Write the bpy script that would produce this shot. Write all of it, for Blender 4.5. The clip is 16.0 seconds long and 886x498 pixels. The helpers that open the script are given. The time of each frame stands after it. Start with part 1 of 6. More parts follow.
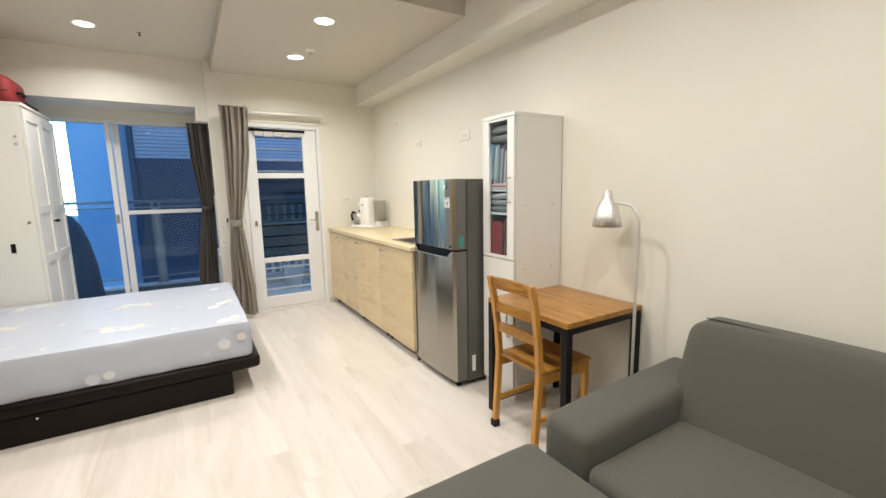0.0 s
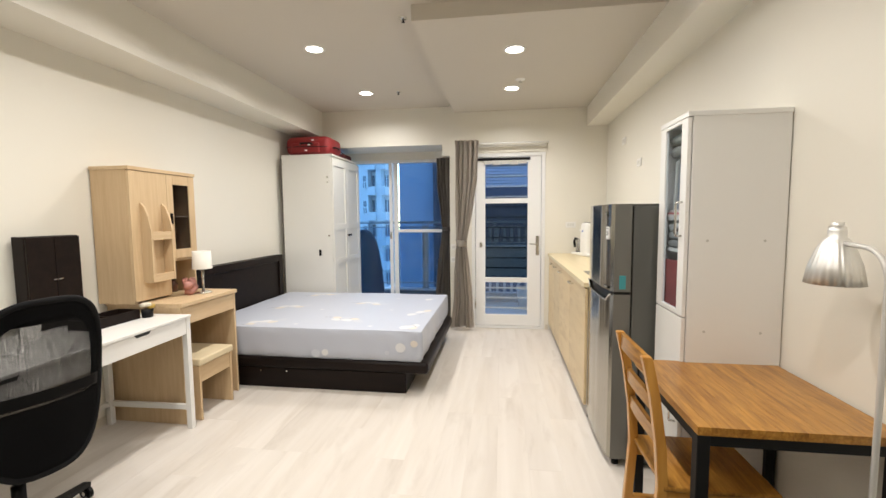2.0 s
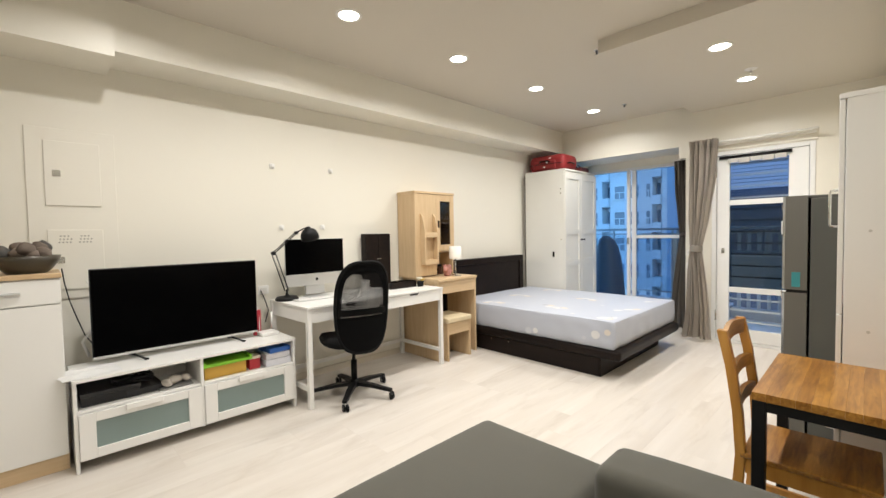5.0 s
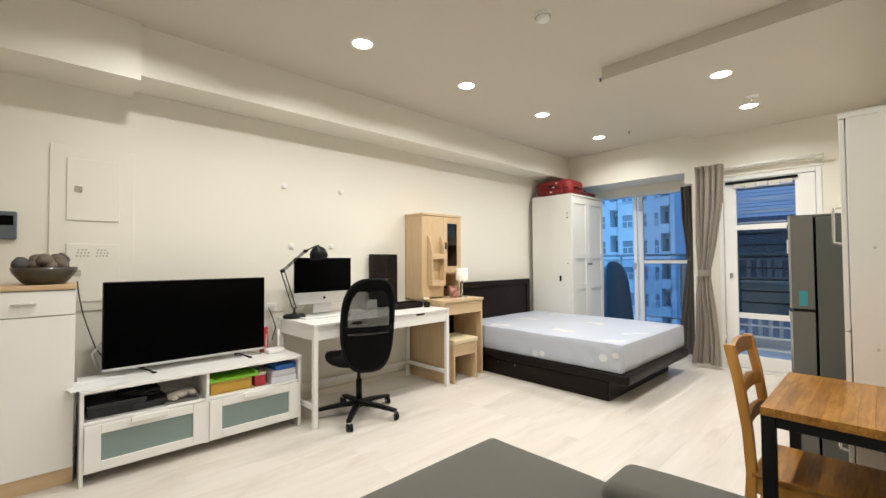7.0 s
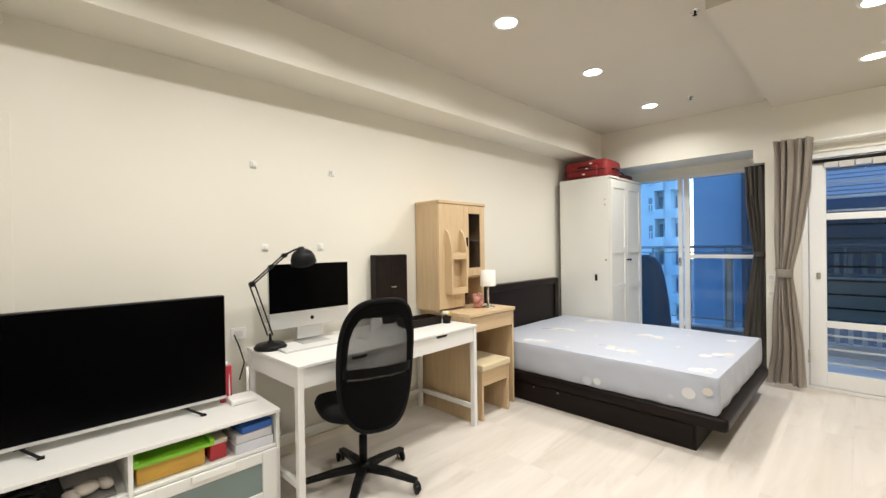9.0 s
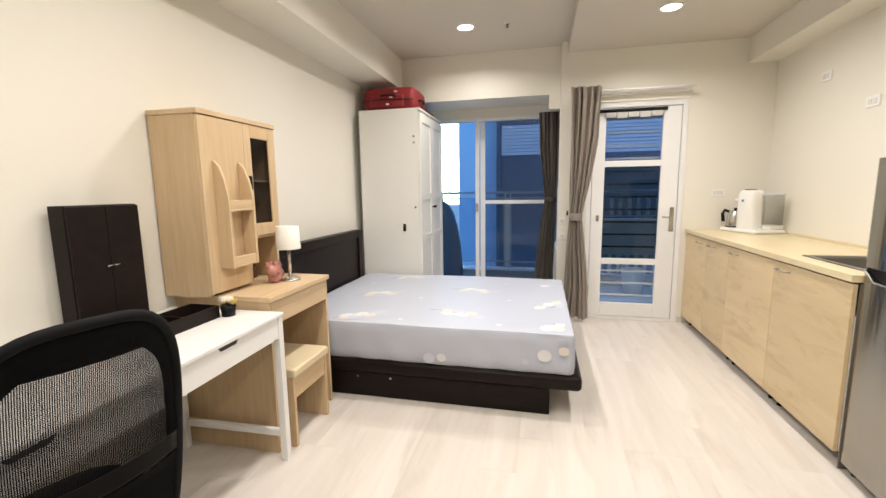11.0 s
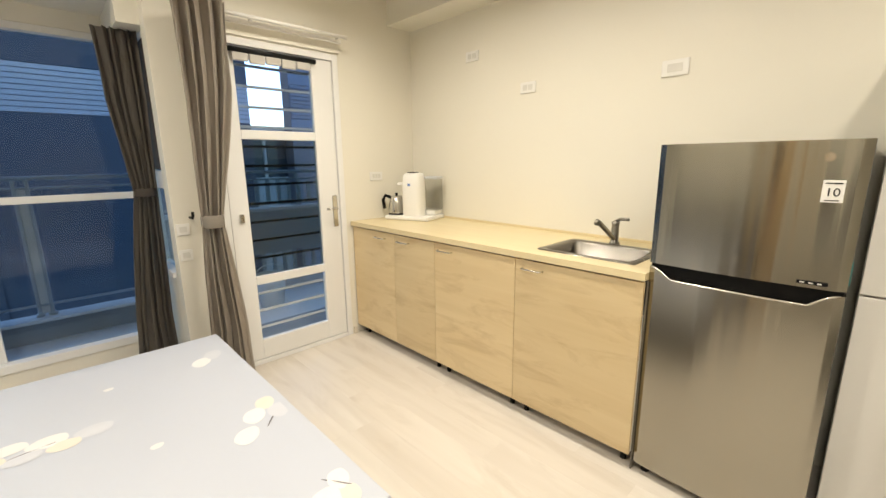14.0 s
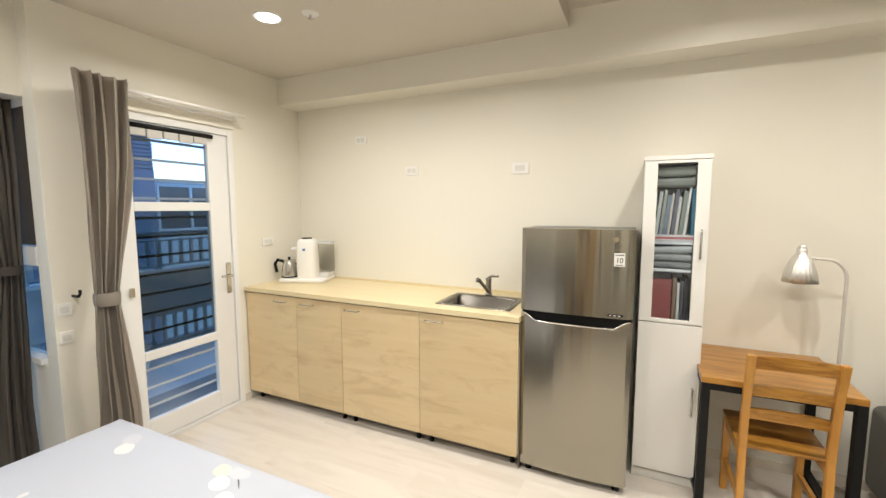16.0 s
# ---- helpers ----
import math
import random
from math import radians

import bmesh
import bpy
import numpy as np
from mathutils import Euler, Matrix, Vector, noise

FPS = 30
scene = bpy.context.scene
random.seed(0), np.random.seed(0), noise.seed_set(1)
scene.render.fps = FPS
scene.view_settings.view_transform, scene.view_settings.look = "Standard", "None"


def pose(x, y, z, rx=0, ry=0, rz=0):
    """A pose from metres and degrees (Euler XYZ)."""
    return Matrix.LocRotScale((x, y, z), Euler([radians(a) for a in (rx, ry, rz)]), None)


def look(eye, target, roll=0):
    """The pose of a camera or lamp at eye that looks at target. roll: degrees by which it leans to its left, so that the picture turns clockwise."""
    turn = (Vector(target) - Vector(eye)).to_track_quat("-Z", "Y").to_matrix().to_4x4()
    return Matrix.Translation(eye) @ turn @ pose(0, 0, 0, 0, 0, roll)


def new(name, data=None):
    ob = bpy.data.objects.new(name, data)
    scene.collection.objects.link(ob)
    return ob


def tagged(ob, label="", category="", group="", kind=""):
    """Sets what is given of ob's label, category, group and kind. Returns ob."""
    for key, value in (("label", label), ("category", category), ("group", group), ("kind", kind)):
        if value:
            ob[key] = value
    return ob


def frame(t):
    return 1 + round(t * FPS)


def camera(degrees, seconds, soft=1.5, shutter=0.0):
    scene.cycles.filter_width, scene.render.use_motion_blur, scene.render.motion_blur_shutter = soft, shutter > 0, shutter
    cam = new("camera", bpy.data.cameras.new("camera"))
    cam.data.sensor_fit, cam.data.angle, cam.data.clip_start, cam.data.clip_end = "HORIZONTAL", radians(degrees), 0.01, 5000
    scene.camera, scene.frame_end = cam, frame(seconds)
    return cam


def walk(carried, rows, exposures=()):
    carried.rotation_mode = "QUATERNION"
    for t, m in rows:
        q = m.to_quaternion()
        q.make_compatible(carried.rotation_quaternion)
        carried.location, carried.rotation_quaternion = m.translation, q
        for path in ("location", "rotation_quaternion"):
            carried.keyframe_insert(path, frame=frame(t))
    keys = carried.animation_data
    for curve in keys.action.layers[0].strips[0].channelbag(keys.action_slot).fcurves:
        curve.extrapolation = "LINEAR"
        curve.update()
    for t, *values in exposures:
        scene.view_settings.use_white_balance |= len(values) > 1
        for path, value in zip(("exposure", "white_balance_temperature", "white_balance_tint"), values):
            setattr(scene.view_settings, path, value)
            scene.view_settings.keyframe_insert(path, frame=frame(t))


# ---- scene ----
cam = camera(93.6, 16.0)
PATH = [
    (0, (0.206, 0.017, 1.412), (1.232, 1.71, 1.127), -1.1),
    (0.5, (0.622, 0.244, 1.408), (1.443, 2.05, 1.156), -1.1),
    (1, (0.919, 0.345, 1.405), (1.446, 2.262, 1.189), -1.1),
    (1.5, (1.035, 0.255, 1.393), (1.169, 2.243, 1.217), -0.9),
    (2, (1.126, 0.005, 1.419), (0.844, 1.979, 1.263), -0.5),
    (2.5, (1.325, -0.153, 1.46), (0.704, 1.74, 1.292), -0.6),
    (3, (1.585, -0.149, 1.354), (0.703, 1.638, 1.186), -0.9),
    (3.5, (1.75, -0.178, 1.28), (0.607, 1.456, 1.124), -0.6),
    (4, (1.882, -0.286, 1.296), (0.569, 1.215, 1.148), -0.5),
    (4.5, (2.005, -0.385, 1.326), (0.604, 1.037, 1.202), -0.6),
    (7, (2.059, -0.428, 1.261), (0.605, 0.944, 1.314), -0.4),
    (7.5, (1.814, -0.319, 1.242), (0.359, 1.052, 1.288), -0.4),
    (8, (1.489, -0.16, 1.251), (0.032, 1.209, 1.291), -0.4),
    (8.2, (1.406, -0.103, 1.31), (-0.049, 1.268, 1.356), -0.4),
    (10.3, (0.605, 0.373, 1.409), (-0.431, 2.068, 1.178), -0.7),
    (10.5, (0.483, 0.459, 1.406), (-0.405, 2.234, 1.164), -0.7),
    (11, (0.29, 0.721, 1.365), (-0.162, 2.649, 1.086), -0.8),
    (11.5, (0.11, 1.047, 1.381), (0.004, 3.015, 1.041), -0.8),
    (12, (-0.068, 1.353, 1.436), (0.133, 3.305, 1.05), -1.1),
    (12.5, (-0.163, 1.625, 1.466), (0.33, 3.521, 1.065), -1.1),
    (13, (-0.134, 1.924, 1.47), (0.666, 3.711, 1.06), -1.0),
    (13.5, (-0.107, 2.154, 1.442), (1.005, 3.764, 1.026), -0.7),
    (14, (-0.08, 2.337, 1.427), (1.274, 3.748, 1.01), -0.6),
    (14.5, (-0.135, 2.503, 1.477), (1.424, 3.693, 1.08), -0.4),
    (15, (-0.368, 2.498, 1.548), (1.318, 3.52, 1.213), -0.1),
    (15.5, (-0.556, 2.417, 1.6), (1.205, 3.327, 1.334), -0.1),
    (16, (-0.653, 2.354, 1.596), (1.149, 3.199, 1.397), -0.1),
]
walk(cam, [(t, look(eye, target, roll)) for t, eye, target, roll in PATH],
     [(0, 0.0, 6450, 9), (1.5, -0.04, 6500, 11), (4.5, 0.05, 6450, 10), (8.2, 0.0, 6400, 8), (10.5, 0.01, 6600, 12), (12.5, -0.03, 6950, 13), (13, -0.1, 7150, 11), (13.5, -0.11, 7250, 9), (14, -0.02, 7400, 8), (14.5, 0.04, 7500, 7), (15, 0.05, 7350, 8), (15.5, 0.05, 6950, 8), (16, 0.03, 6750, 9)])

# ---- world and light ----
world = bpy.data.worlds.new("dusk_sky")
scene.world = world
world.use_nodes = True
wn, wl = world.node_tree.nodes, world.node_tree.links
sky = wn.new("ShaderNodeTexSky")
sky.sky_type, sky.sun_disc = "NISHITA", False
sky.sun_elevation, sky.sun_rotation = radians(22), radians(-8)
tinted = wn.new("ShaderNodeMix")
tinted.data_type, tinted.blend_type = "RGBA", "MULTIPLY"
tinted.inputs["Factor"].default_value = 1.0
tinted.inputs["B"].default_value = (0.60, 0.79, 1.0, 1)
wl.new(sky.outputs["Color"], tinted.inputs["A"])
wl.new(tinted.outputs["Result"], wn["Background"].inputs["Color"])
wn["Background"].inputs["Strength"].default_value = 0.52
scene.view_settings.exposure = 0.0
LAMP_POWER = 14.2
LAMP_COLOUR = (1.0, 0.965, 0.915)

# ---- materials ----
MATS = {}


def nodes_of(name):
    m = bpy.data.materials.new(name)
    m.use_nodes = True
    nt = m.node_tree
    return m, nt.nodes, nt.links, nt.nodes["Principled BSDF"]


def surf(name, col, rough=0.5, metal=0.0, var=0.08, scale=5.0, bump=0.05, bscale=120.0, stretch=(1, 1, 1), coat=0.0, spec=0.5, tint=None, sheen=0.0):
    """Paint, plastic, metal or cloth: colour varied at two scales, fine relief, uneven gloss."""
    if name in MATS:
        return MATS[name]
    m, n, l, p = nodes_of(name)
    tc, mp = n.new("ShaderNodeTexCoord"), n.new("ShaderNodeMapping")
    mp.inputs["Scale"].default_value = stretch
    l.new(tc.outputs["Object"], mp.inputs["Vector"])
    big, fine = n.new("ShaderNodeTexNoise"), n.new("ShaderNodeTexNoise")
    big.inputs["Scale"].default_value, big.inputs["Detail"].default_value = scale, 4
    fine.inputs["Scale"].default_value, fine.inputs["Detail"].default_value = bscale, 3
    for t in (big, fine):
        l.new(mp.outputs["Vector"], t.inputs["Vector"])
    ramp = n.new("ShaderNodeMix")
    ramp.data_type = "RGBA"
    lo = [c * (1 - var) for c in col]
    hi = [min(1, c * (1 + var)) for c in col] if tint is None else list(tint)
    ramp.inputs["A"].default_value, ramp.inputs["B"].default_value = (*lo, 1), (*hi, 1)
    mixf = n.new("ShaderNodeMath")
    mixf.operation = "MULTIPLY_ADD"
    mixf.inputs[1].default_value, mixf.inputs[2].default_value = 0.4, 0.0
    l.new(fine.outputs["Fac"], mixf.inputs[0])
    add = n.new("ShaderNodeMath")
    add.operation = "MULTIPLY_ADD"
    add.inputs[1].default_value = 0.6
    l.new(big.outputs["Fac"], add.inputs[0])
    l.new(mixf.outputs[0], add.inputs[2])
    l.new(add.outputs[0], ramp.inputs["Factor"])
    l.new(ramp.outputs["Result"], p.inputs["Base Color"])
    rr = n.new("ShaderNodeMapRange")
    rr.inputs["To Min"].default_value, rr.inputs["To Max"].default_value = max(0.02, rough * 0.85), min(1, rough * 1.15)
    l.new(big.outputs["Fac"], rr.inputs["Value"])
    l.new(rr.outputs["Result"], p.inputs["Roughness"])
    p.inputs["Metallic"].default_value = metal
    p.inputs["Coat Weight"].default_value = coat
    p.inputs["Specular IOR Level"].default_value = spec
    if sheen:
        p.inputs["Sheen Weight"].default_value = sheen
    if bump:
        b = n.new("ShaderNodeBump")
        b.inputs["Strength"].default_value, b.inputs["Distance"].default_value = bump, 0.002
        l.new(fine.outputs["Fac"], b.inputs["Height"])
        l.new(b.outputs["Normal"], p.inputs["Normal"])
    MATS[name] = m
    return m


def wood(name, light, dark, along="y", rough=0.4, scale=3.0, rings=9.0, pieces=False, coat=0.0, knots=0.35, spec=0.35, vary=0.06, marks=None):
    """Wood with long grain, streaks and a shade of its own for each piece."""
    if name in MATS:
        return MATS[name]
    m, n, l, p = nodes_of(name)
    tc, mp = n.new("ShaderNodeTexCoord"), n.new("ShaderNodeMapping")
    st = {"x": (0.08, 1, 1), "y": (1, 0.08, 1), "z": (1, 1, 0.08)}[along]
    mp.inputs["Scale"].default_value = st
    oi = n.new("ShaderNodeObjectInfo")
    off = n.new("ShaderNodeVectorMath")
    off.operation = "MULTIPLY_ADD"
    l.new(oi.outputs["Random"], off.inputs[0])
    off.inputs[1].default_value = (17.0, 9.0, 5.0)
    l.new(tc.outputs["Object"], off.inputs[2])
    l.new(off.outputs[0], mp.inputs["Vector"])
    grain, streak, fine = n.new("ShaderNodeTexNoise"), n.new("ShaderNodeTexNoise"), n.new("ShaderNodeTexNoise")
    for t, sc, de, di in ((grain, scale * rings, 6, 0.6), (streak, scale, 3, 1.2), (fine, scale * 60, 2, 0)):
        t.inputs["Scale"].default_value, t.inputs["Detail"].default_value, t.inputs["Distortion"].default_value = sc, de, di
        l.new(mp.outputs["Vector"], t.inputs["Vector"])
    mix = n.new("ShaderNodeMath")
    mix.operation = "MULTIPLY_ADD"
    mix.inputs[1].default_value = 0.55
    l.new(grain.outputs["Fac"], mix.inputs[0])
    s2 = n.new("ShaderNodeMath")
    s2.operation = "MULTIPLY_ADD"
    s2.inputs[1].default_value, s2.inputs[2].default_value = 0.45, 0.0
    l.new(streak.outputs["Fac"], s2.inputs[0])
    l.new(s2.outputs[0], mix.inputs[2])
    cr = n.new("ShaderNodeValToRGB")
    cr.color_ramp.elements[0].position, cr.color_ramp.elements[1].position = 0.5 - knots * 0.5, 0.5 + knots * 0.45
    cr.color_ramp.elements[0].color, cr.color_ramp.elements[1].color = (*dark, 1), (*light, 1)
    l.new(mix.outputs[0], cr.inputs["Fac"])
    out = cr.outputs["Color"]
    if marks:
        # sparse darker figure: flecks and drawn-out flames of the grain
        colour, much, size = marks
        mm, fl, mr2, mx2 = n.new("ShaderNodeMapping"), n.new("ShaderNodeTexNoise"), n.new("ShaderNodeMapRange"), n.new("ShaderNodeMix")
        mm.inputs["Scale"].default_value = {"x": (0.22, 1, 1), "y": (1, 0.22, 1), "z": (1, 1, 0.22)}[along]
        l.new(off.outputs[0], mm.inputs["Vector"])
        l.new(mm.outputs["Vector"], fl.inputs["Vector"])
        fl.inputs["Scale"].default_value, fl.inputs["Detail"].default_value, fl.inputs["Roughness"].default_value, fl.inputs["Distortion"].default_value = size, 5, 0.62, 0.9
        mr2.inputs["From Min"].default_value, mr2.inputs["From Max"].default_value, mr2.inputs["To Max"].default_value = 0.5, 0.72, much
        l.new(fl.outputs["Fac"], mr2.inputs["Value"])
        mx2.data_type = "RGBA"
        l.new(mr2.outputs["Result"], mx2.inputs["Factor"])
        l.new(out, mx2.inputs[6])
        mx2.inputs[7].default_value = (*colour, 1)
        out = mx2.outputs[2]
    if pieces:
        hs = n.new("ShaderNodeHueSaturation")
        mr = n.new("ShaderNodeMapRange")
        mr.inputs["To Min"].default_value, mr.inputs["To Max"].default_value = 1 - vary, 1 + vary
        l.new(oi.outputs["Random"], mr.inputs["Value"])
        l.new(mr.outputs["Result"], hs.inputs["Value"])
        l.new(out, hs.inputs["Color"])
        out = hs.outputs["Color"]
    l.new(out, p.inputs["Base Color"])
    p.inputs["Roughness"].default_value = rough
    p.inputs["Specular IOR Level"].default_value = spec
    p.inputs["Coat Weight"].default_value = coat
    p.inputs["Coat Roughness"].default_value = 0.15
    b = n.new("ShaderNodeBump")
    b.inputs["Strength"].default_value, b.inputs["Distance"].default_value = 0.12, 0.002
    l.new(grain.outputs["Fac"], b.inputs["Height"])
    l.new(b.outputs["Normal"], p.inputs["Normal"])
    MATS[name] = m
    return m


def brushed(name, col, rough=0.2, axis="z", relief=0.35, wavy=0.0):
    """Brushed steel: fine level scratches that draw highlights out upright, and faint smears."""
    if name in MATS:
        return MATS[name]
    m, n, l, p = nodes_of(name)
    tc, mp, t, smear = n.new("ShaderNodeTexCoord"), n.new("ShaderNodeMapping"), n.new("ShaderNodeTexNoise"), n.new("ShaderNodeTexNoise")
    mp.inputs["Scale"].default_value = {"z": (2, 2, 1100), "y": (1100, 2, 2)}[axis]
    l.new(tc.outputs["Object"], mp.inputs["Vector"])
    l.new(mp.outputs["Vector"], t.inputs["Vector"])
    l.new(tc.outputs["Object"], smear.inputs["Vector"])
    t.inputs["Scale"].default_value, smear.inputs["Scale"].default_value = 1.0, 5.0
    r = n.new("ShaderNodeMapRange")
    r.inputs["To Min"].default_value, r.inputs["To Max"].default_value = rough * 0.85, rough * 1.2
    l.new(smear.outputs["Fac"], r.inputs["Value"])
    l.new(r.outputs["Result"], p.inputs["Roughness"])
    p.inputs["Base Color"].default_value, p.inputs["Metallic"].default_value = (*col, 1), 1.0
    b = n.new("ShaderNodeBump")
    b.inputs["Strength"].default_value, b.inputs["Distance"].default_value = relief, 0.0006
    l.new(t.outputs["Fac"], b.inputs["Height"])
    # the rolled sheet is faintly wavy from side to side
    wm, wave, wb = n.new("ShaderNodeMapping"), n.new("ShaderNodeTexNoise"), n.new("ShaderNodeBump")
    wm.inputs["Scale"].default_value = {"z": (1, 6.5, 0.25), "y": (13, 1, 1)}[axis]
    l.new(tc.outputs["Object"], wm.inputs["Vector"])
    l.new(wm.outputs["Vector"], wave.inputs["Vector"])
    wave.inputs["Scale"].default_value, wave.inputs["Detail"].default_value = 1.0, 1.5
    wb.inputs["Strength"].default_value, wb.inputs["Distance"].default_value = 1.0, wavy
    l.new(wave.outputs["Fac"], wb.inputs["Height"])
    l.new(b.outputs["Normal"], wb.inputs["Normal"])
    l.new(wb.outputs["Normal"], p.inputs["Normal"])
    tg = n.new("ShaderNodeTangent")
    tg.direction_type, tg.axis = "RADIAL", "Z"
    l.new(tg.outputs["Tangent"], p.inputs["Tangent"])
    p.inputs["Anisotropic"].default_value, p.inputs["Anisotropic Rotation"].default_value = 0.97, 0.25
    MATS[name] = m
    return m


def glass(name, tint=(0.9, 0.95, 1.0), haze=0.0):
    """A clear pane: lets light through and mirrors a little of the room."""
    if name in MATS:
        return MATS[name]
    m, n, l, p = nodes_of(name)
    n.remove(p)
    tr, gl, mx = n.new("ShaderNodeBsdfTransparent"), n.new("ShaderNodeBsdfGlossy"), n.new("ShaderNodeMixShader")
    lw, pw, fr = n.new("ShaderNodeLayerWeight"), n.new("ShaderNodeMath"), n.new("ShaderNodeMath")
    lw.inputs["Blend"].default_value = 0.5
    pw.operation, pw.inputs[1].default_value = "POWER", 5.0
    fr.operation, fr.inputs[1].default_value, fr.inputs[2].default_value = "MULTIPLY_ADD", 0.5, 0.03
    l.new(lw.outputs["Facing"], pw.inputs[0])
    l.new(pw.outputs[0], fr.inputs[0])
    tr.inputs["Color"].default_value = (*tint, 1)
    gl.inputs["Roughness"].default_value = 0.02 + haze
    l.new(fr.outputs[0], mx.inputs[0])
    l.new(tr.outputs[0], mx.inputs[1])
    l.new(gl.outputs[0], mx.inputs[2])
    l.new(mx.outputs[0], n["Material Output"].inputs["Surface"])
    MATS[name] = m
    return m


def glow(name, col, strength):
    if name in MATS:
        return MATS[name]
    m, n, l, p = nodes_of(name)
    p.inputs["Base Color"].default_value = (*col, 1)
    p.inputs["Emission Color"].default_value, p.inputs["Emission Strength"].default_value = (*col, 1), strength
    MATS[name] = m
    return m


PAINT = surf("cream_wall_paint", (0.78, 0.75, 0.665), 0.45, var=0.02, scale=1.2, bump=0.06, bscale=260)
# darker than the walls: the ceiling's shade is partly put into this colour
CEIL = surf("shade_darkened_ceiling_paint", (0.61, 0.565, 0.49), 0.75, var=0.02, scale=1.0, bump=0.04, bscale=200)
WHITE = surf("white_laminate", (0.80, 0.79, 0.76), 0.35, var=0.02, scale=3, bump=0.02)
WHITE_FRAME = surf("white_painted_frame", (0.80, 0.80, 0.79), 0.35, var=0.03, scale=4, bump=0.03)
WARD = surf("off_white_paint", (0.78, 0.77, 0.72), 0.4, var=0.02, scale=3, bump=0.03)
PLASTIC_W = surf("white_plastic", (0.82, 0.81, 0.78), 0.3, var=0.02)
PLASTIC_K = surf("black_plastic", (0.006, 0.006, 0.0065), 0.42, var=0.2, spec=0.18)
BLACK_STEEL = surf("black_powder_coat", (0.010, 0.010, 0.010), 0.5, var=0.2, bump=0.1, bscale=400, spec=0.2)
ESPRESSO = wood("dark_stained_wood", (0.015, 0.0092, 0.0075), (0.0065, 0.0045, 0.004), "x", 0.38, spec=0.15)
PLANK = wood("whitewashed_plank", (0.715, 0.67, 0.615), (0.585, 0.53, 0.465), "y", 0.30, 2.4, 4.0, pieces=True, knots=0.42, vary=0.03, marks=((0.46, 0.40, 0.335), 0.42, 6.0))
OAK = wood("light_oak_laminate", (0.66, 0.50, 0.31), (0.53, 0.37, 0.21), "z", 0.45, 4.0, 10, knots=0.4)
OAK_X = wood("light_oak_laminate_flat", (0.66, 0.50, 0.31), (0.53, 0.37, 0.21), "y", 0.42, 4.0, 10, knots=0.4)
KITCHEN_OAK = wood("pale_oak_cabinet", (0.74, 0.60, 0.375), (0.60, 0.45, 0.25), "y", 0.42, 2.2, 6, pieces=True, knots=0.62, marks=((0.48, 0.335, 0.175), 0.65, 9.0))
WORKTOP = wood("pale_worktop", (0.74, 0.63, 0.40), (0.68, 0.56, 0.34), "y", 0.3, 3, 6)
PINE = wood("stained_pine", (0.50, 0.248, 0.048), (0.215, 0.084, 0.012), "y", 0.3, 9.0, 9, pieces=True, coat=0.2, knots=0.34, vary=0.03, marks=((0.15, 0.055, 0.011), 0.6, 34.0))
PINE_Z = wood("stained_pine_upright", (0.60, 0.31, 0.07), (0.43, 0.185, 0.033), "z", 0.32, 5.0, 6, coat=0.3)
STEEL = brushed("brushed_steel", (0.37, 0.35, 0.30), 0.15, relief=0.012, wavy=0.009)
CHROME = surf("satin_chrome", (0.62, 0.61, 0.58), 0.22, 1.0, var=0.03, bump=0.0)
FRIDGE_SIDE = surf("grey_painted_steel", (0.10, 0.10, 0.088), 0.38, var=0.05, bump=0.1, bscale=300)
SOFA = surf("grey_green_upholstery", (0.082, 0.078, 0.062), 0.85, var=0.16, scale=4, bump=0.5, bscale=900, sheen=0.15)
CURTAIN = surf("taupe_curtain", (0.50, 0.445, 0.385), 0.9, var=0.08, scale=8, bump=0.4, bscale=700)
CURTAIN_DARK = surf("dark_brown_curtain", (0.055, 0.045, 0.04), 0.9, var=0.1, scale=8, bump=0.4, bscale=700)
RED = surf("red_suitcase_cloth", (0.23, 0.012, 0.014), 0.6, var=0.12, bump=0.3, bscale=500)
SCREEN = surf("black_screen", (0.0012, 0.0012, 0.0014), 0.16, var=0.1, bump=0, spec=0.05)
FROST = surf("frosted_glass", (0.20, 0.26, 0.25), 0.16, var=0.1, scale=5, bump=0.02)
MESH_K = surf("black_mesh_cloth", (0.005, 0.005, 0.0055), 0.8, var=0.2, bump=0.4, bscale=600, spec=0.2)
ALU = surf("pale_aluminium_frame", (0.62, 0.60, 0.57), 0.4, 0.2, var=0.03)
CONCRETE = surf("balcony_concrete", (0.34, 0.35, 0.36), 0.85, var=0.15, scale=3, bump=0.3, bscale=90)
GLASS = glass("clear_pane")


# ---- builders ----
def mesh_of(name, bm, material):
    me = bpy.data.meshes.new(name)
    bm.normal_update()
    bm.to_mesh(me)
    bm.free()
    if material:
        me.materials.append(material)
    return me


def part(name, bm, material, parent=None, label="", smooth=False):
    me = mesh_of(name, bm, material)
    if smooth:
        for f in me.polygons:
            f.use_smooth = True
    ob = new(name, me)
    ob.parent = parent
    if label:
        ob["label"] = label
    return ob


def thing(name, x, y, z, rz=0, label="", category="", group="", kind=""):
    ob = new(name)
    ob.empty_display_size = 0.1
    ob.matrix_basis = pose(x, y, z, 0, 0, rz)
    return tagged(ob, label, category, group, kind)


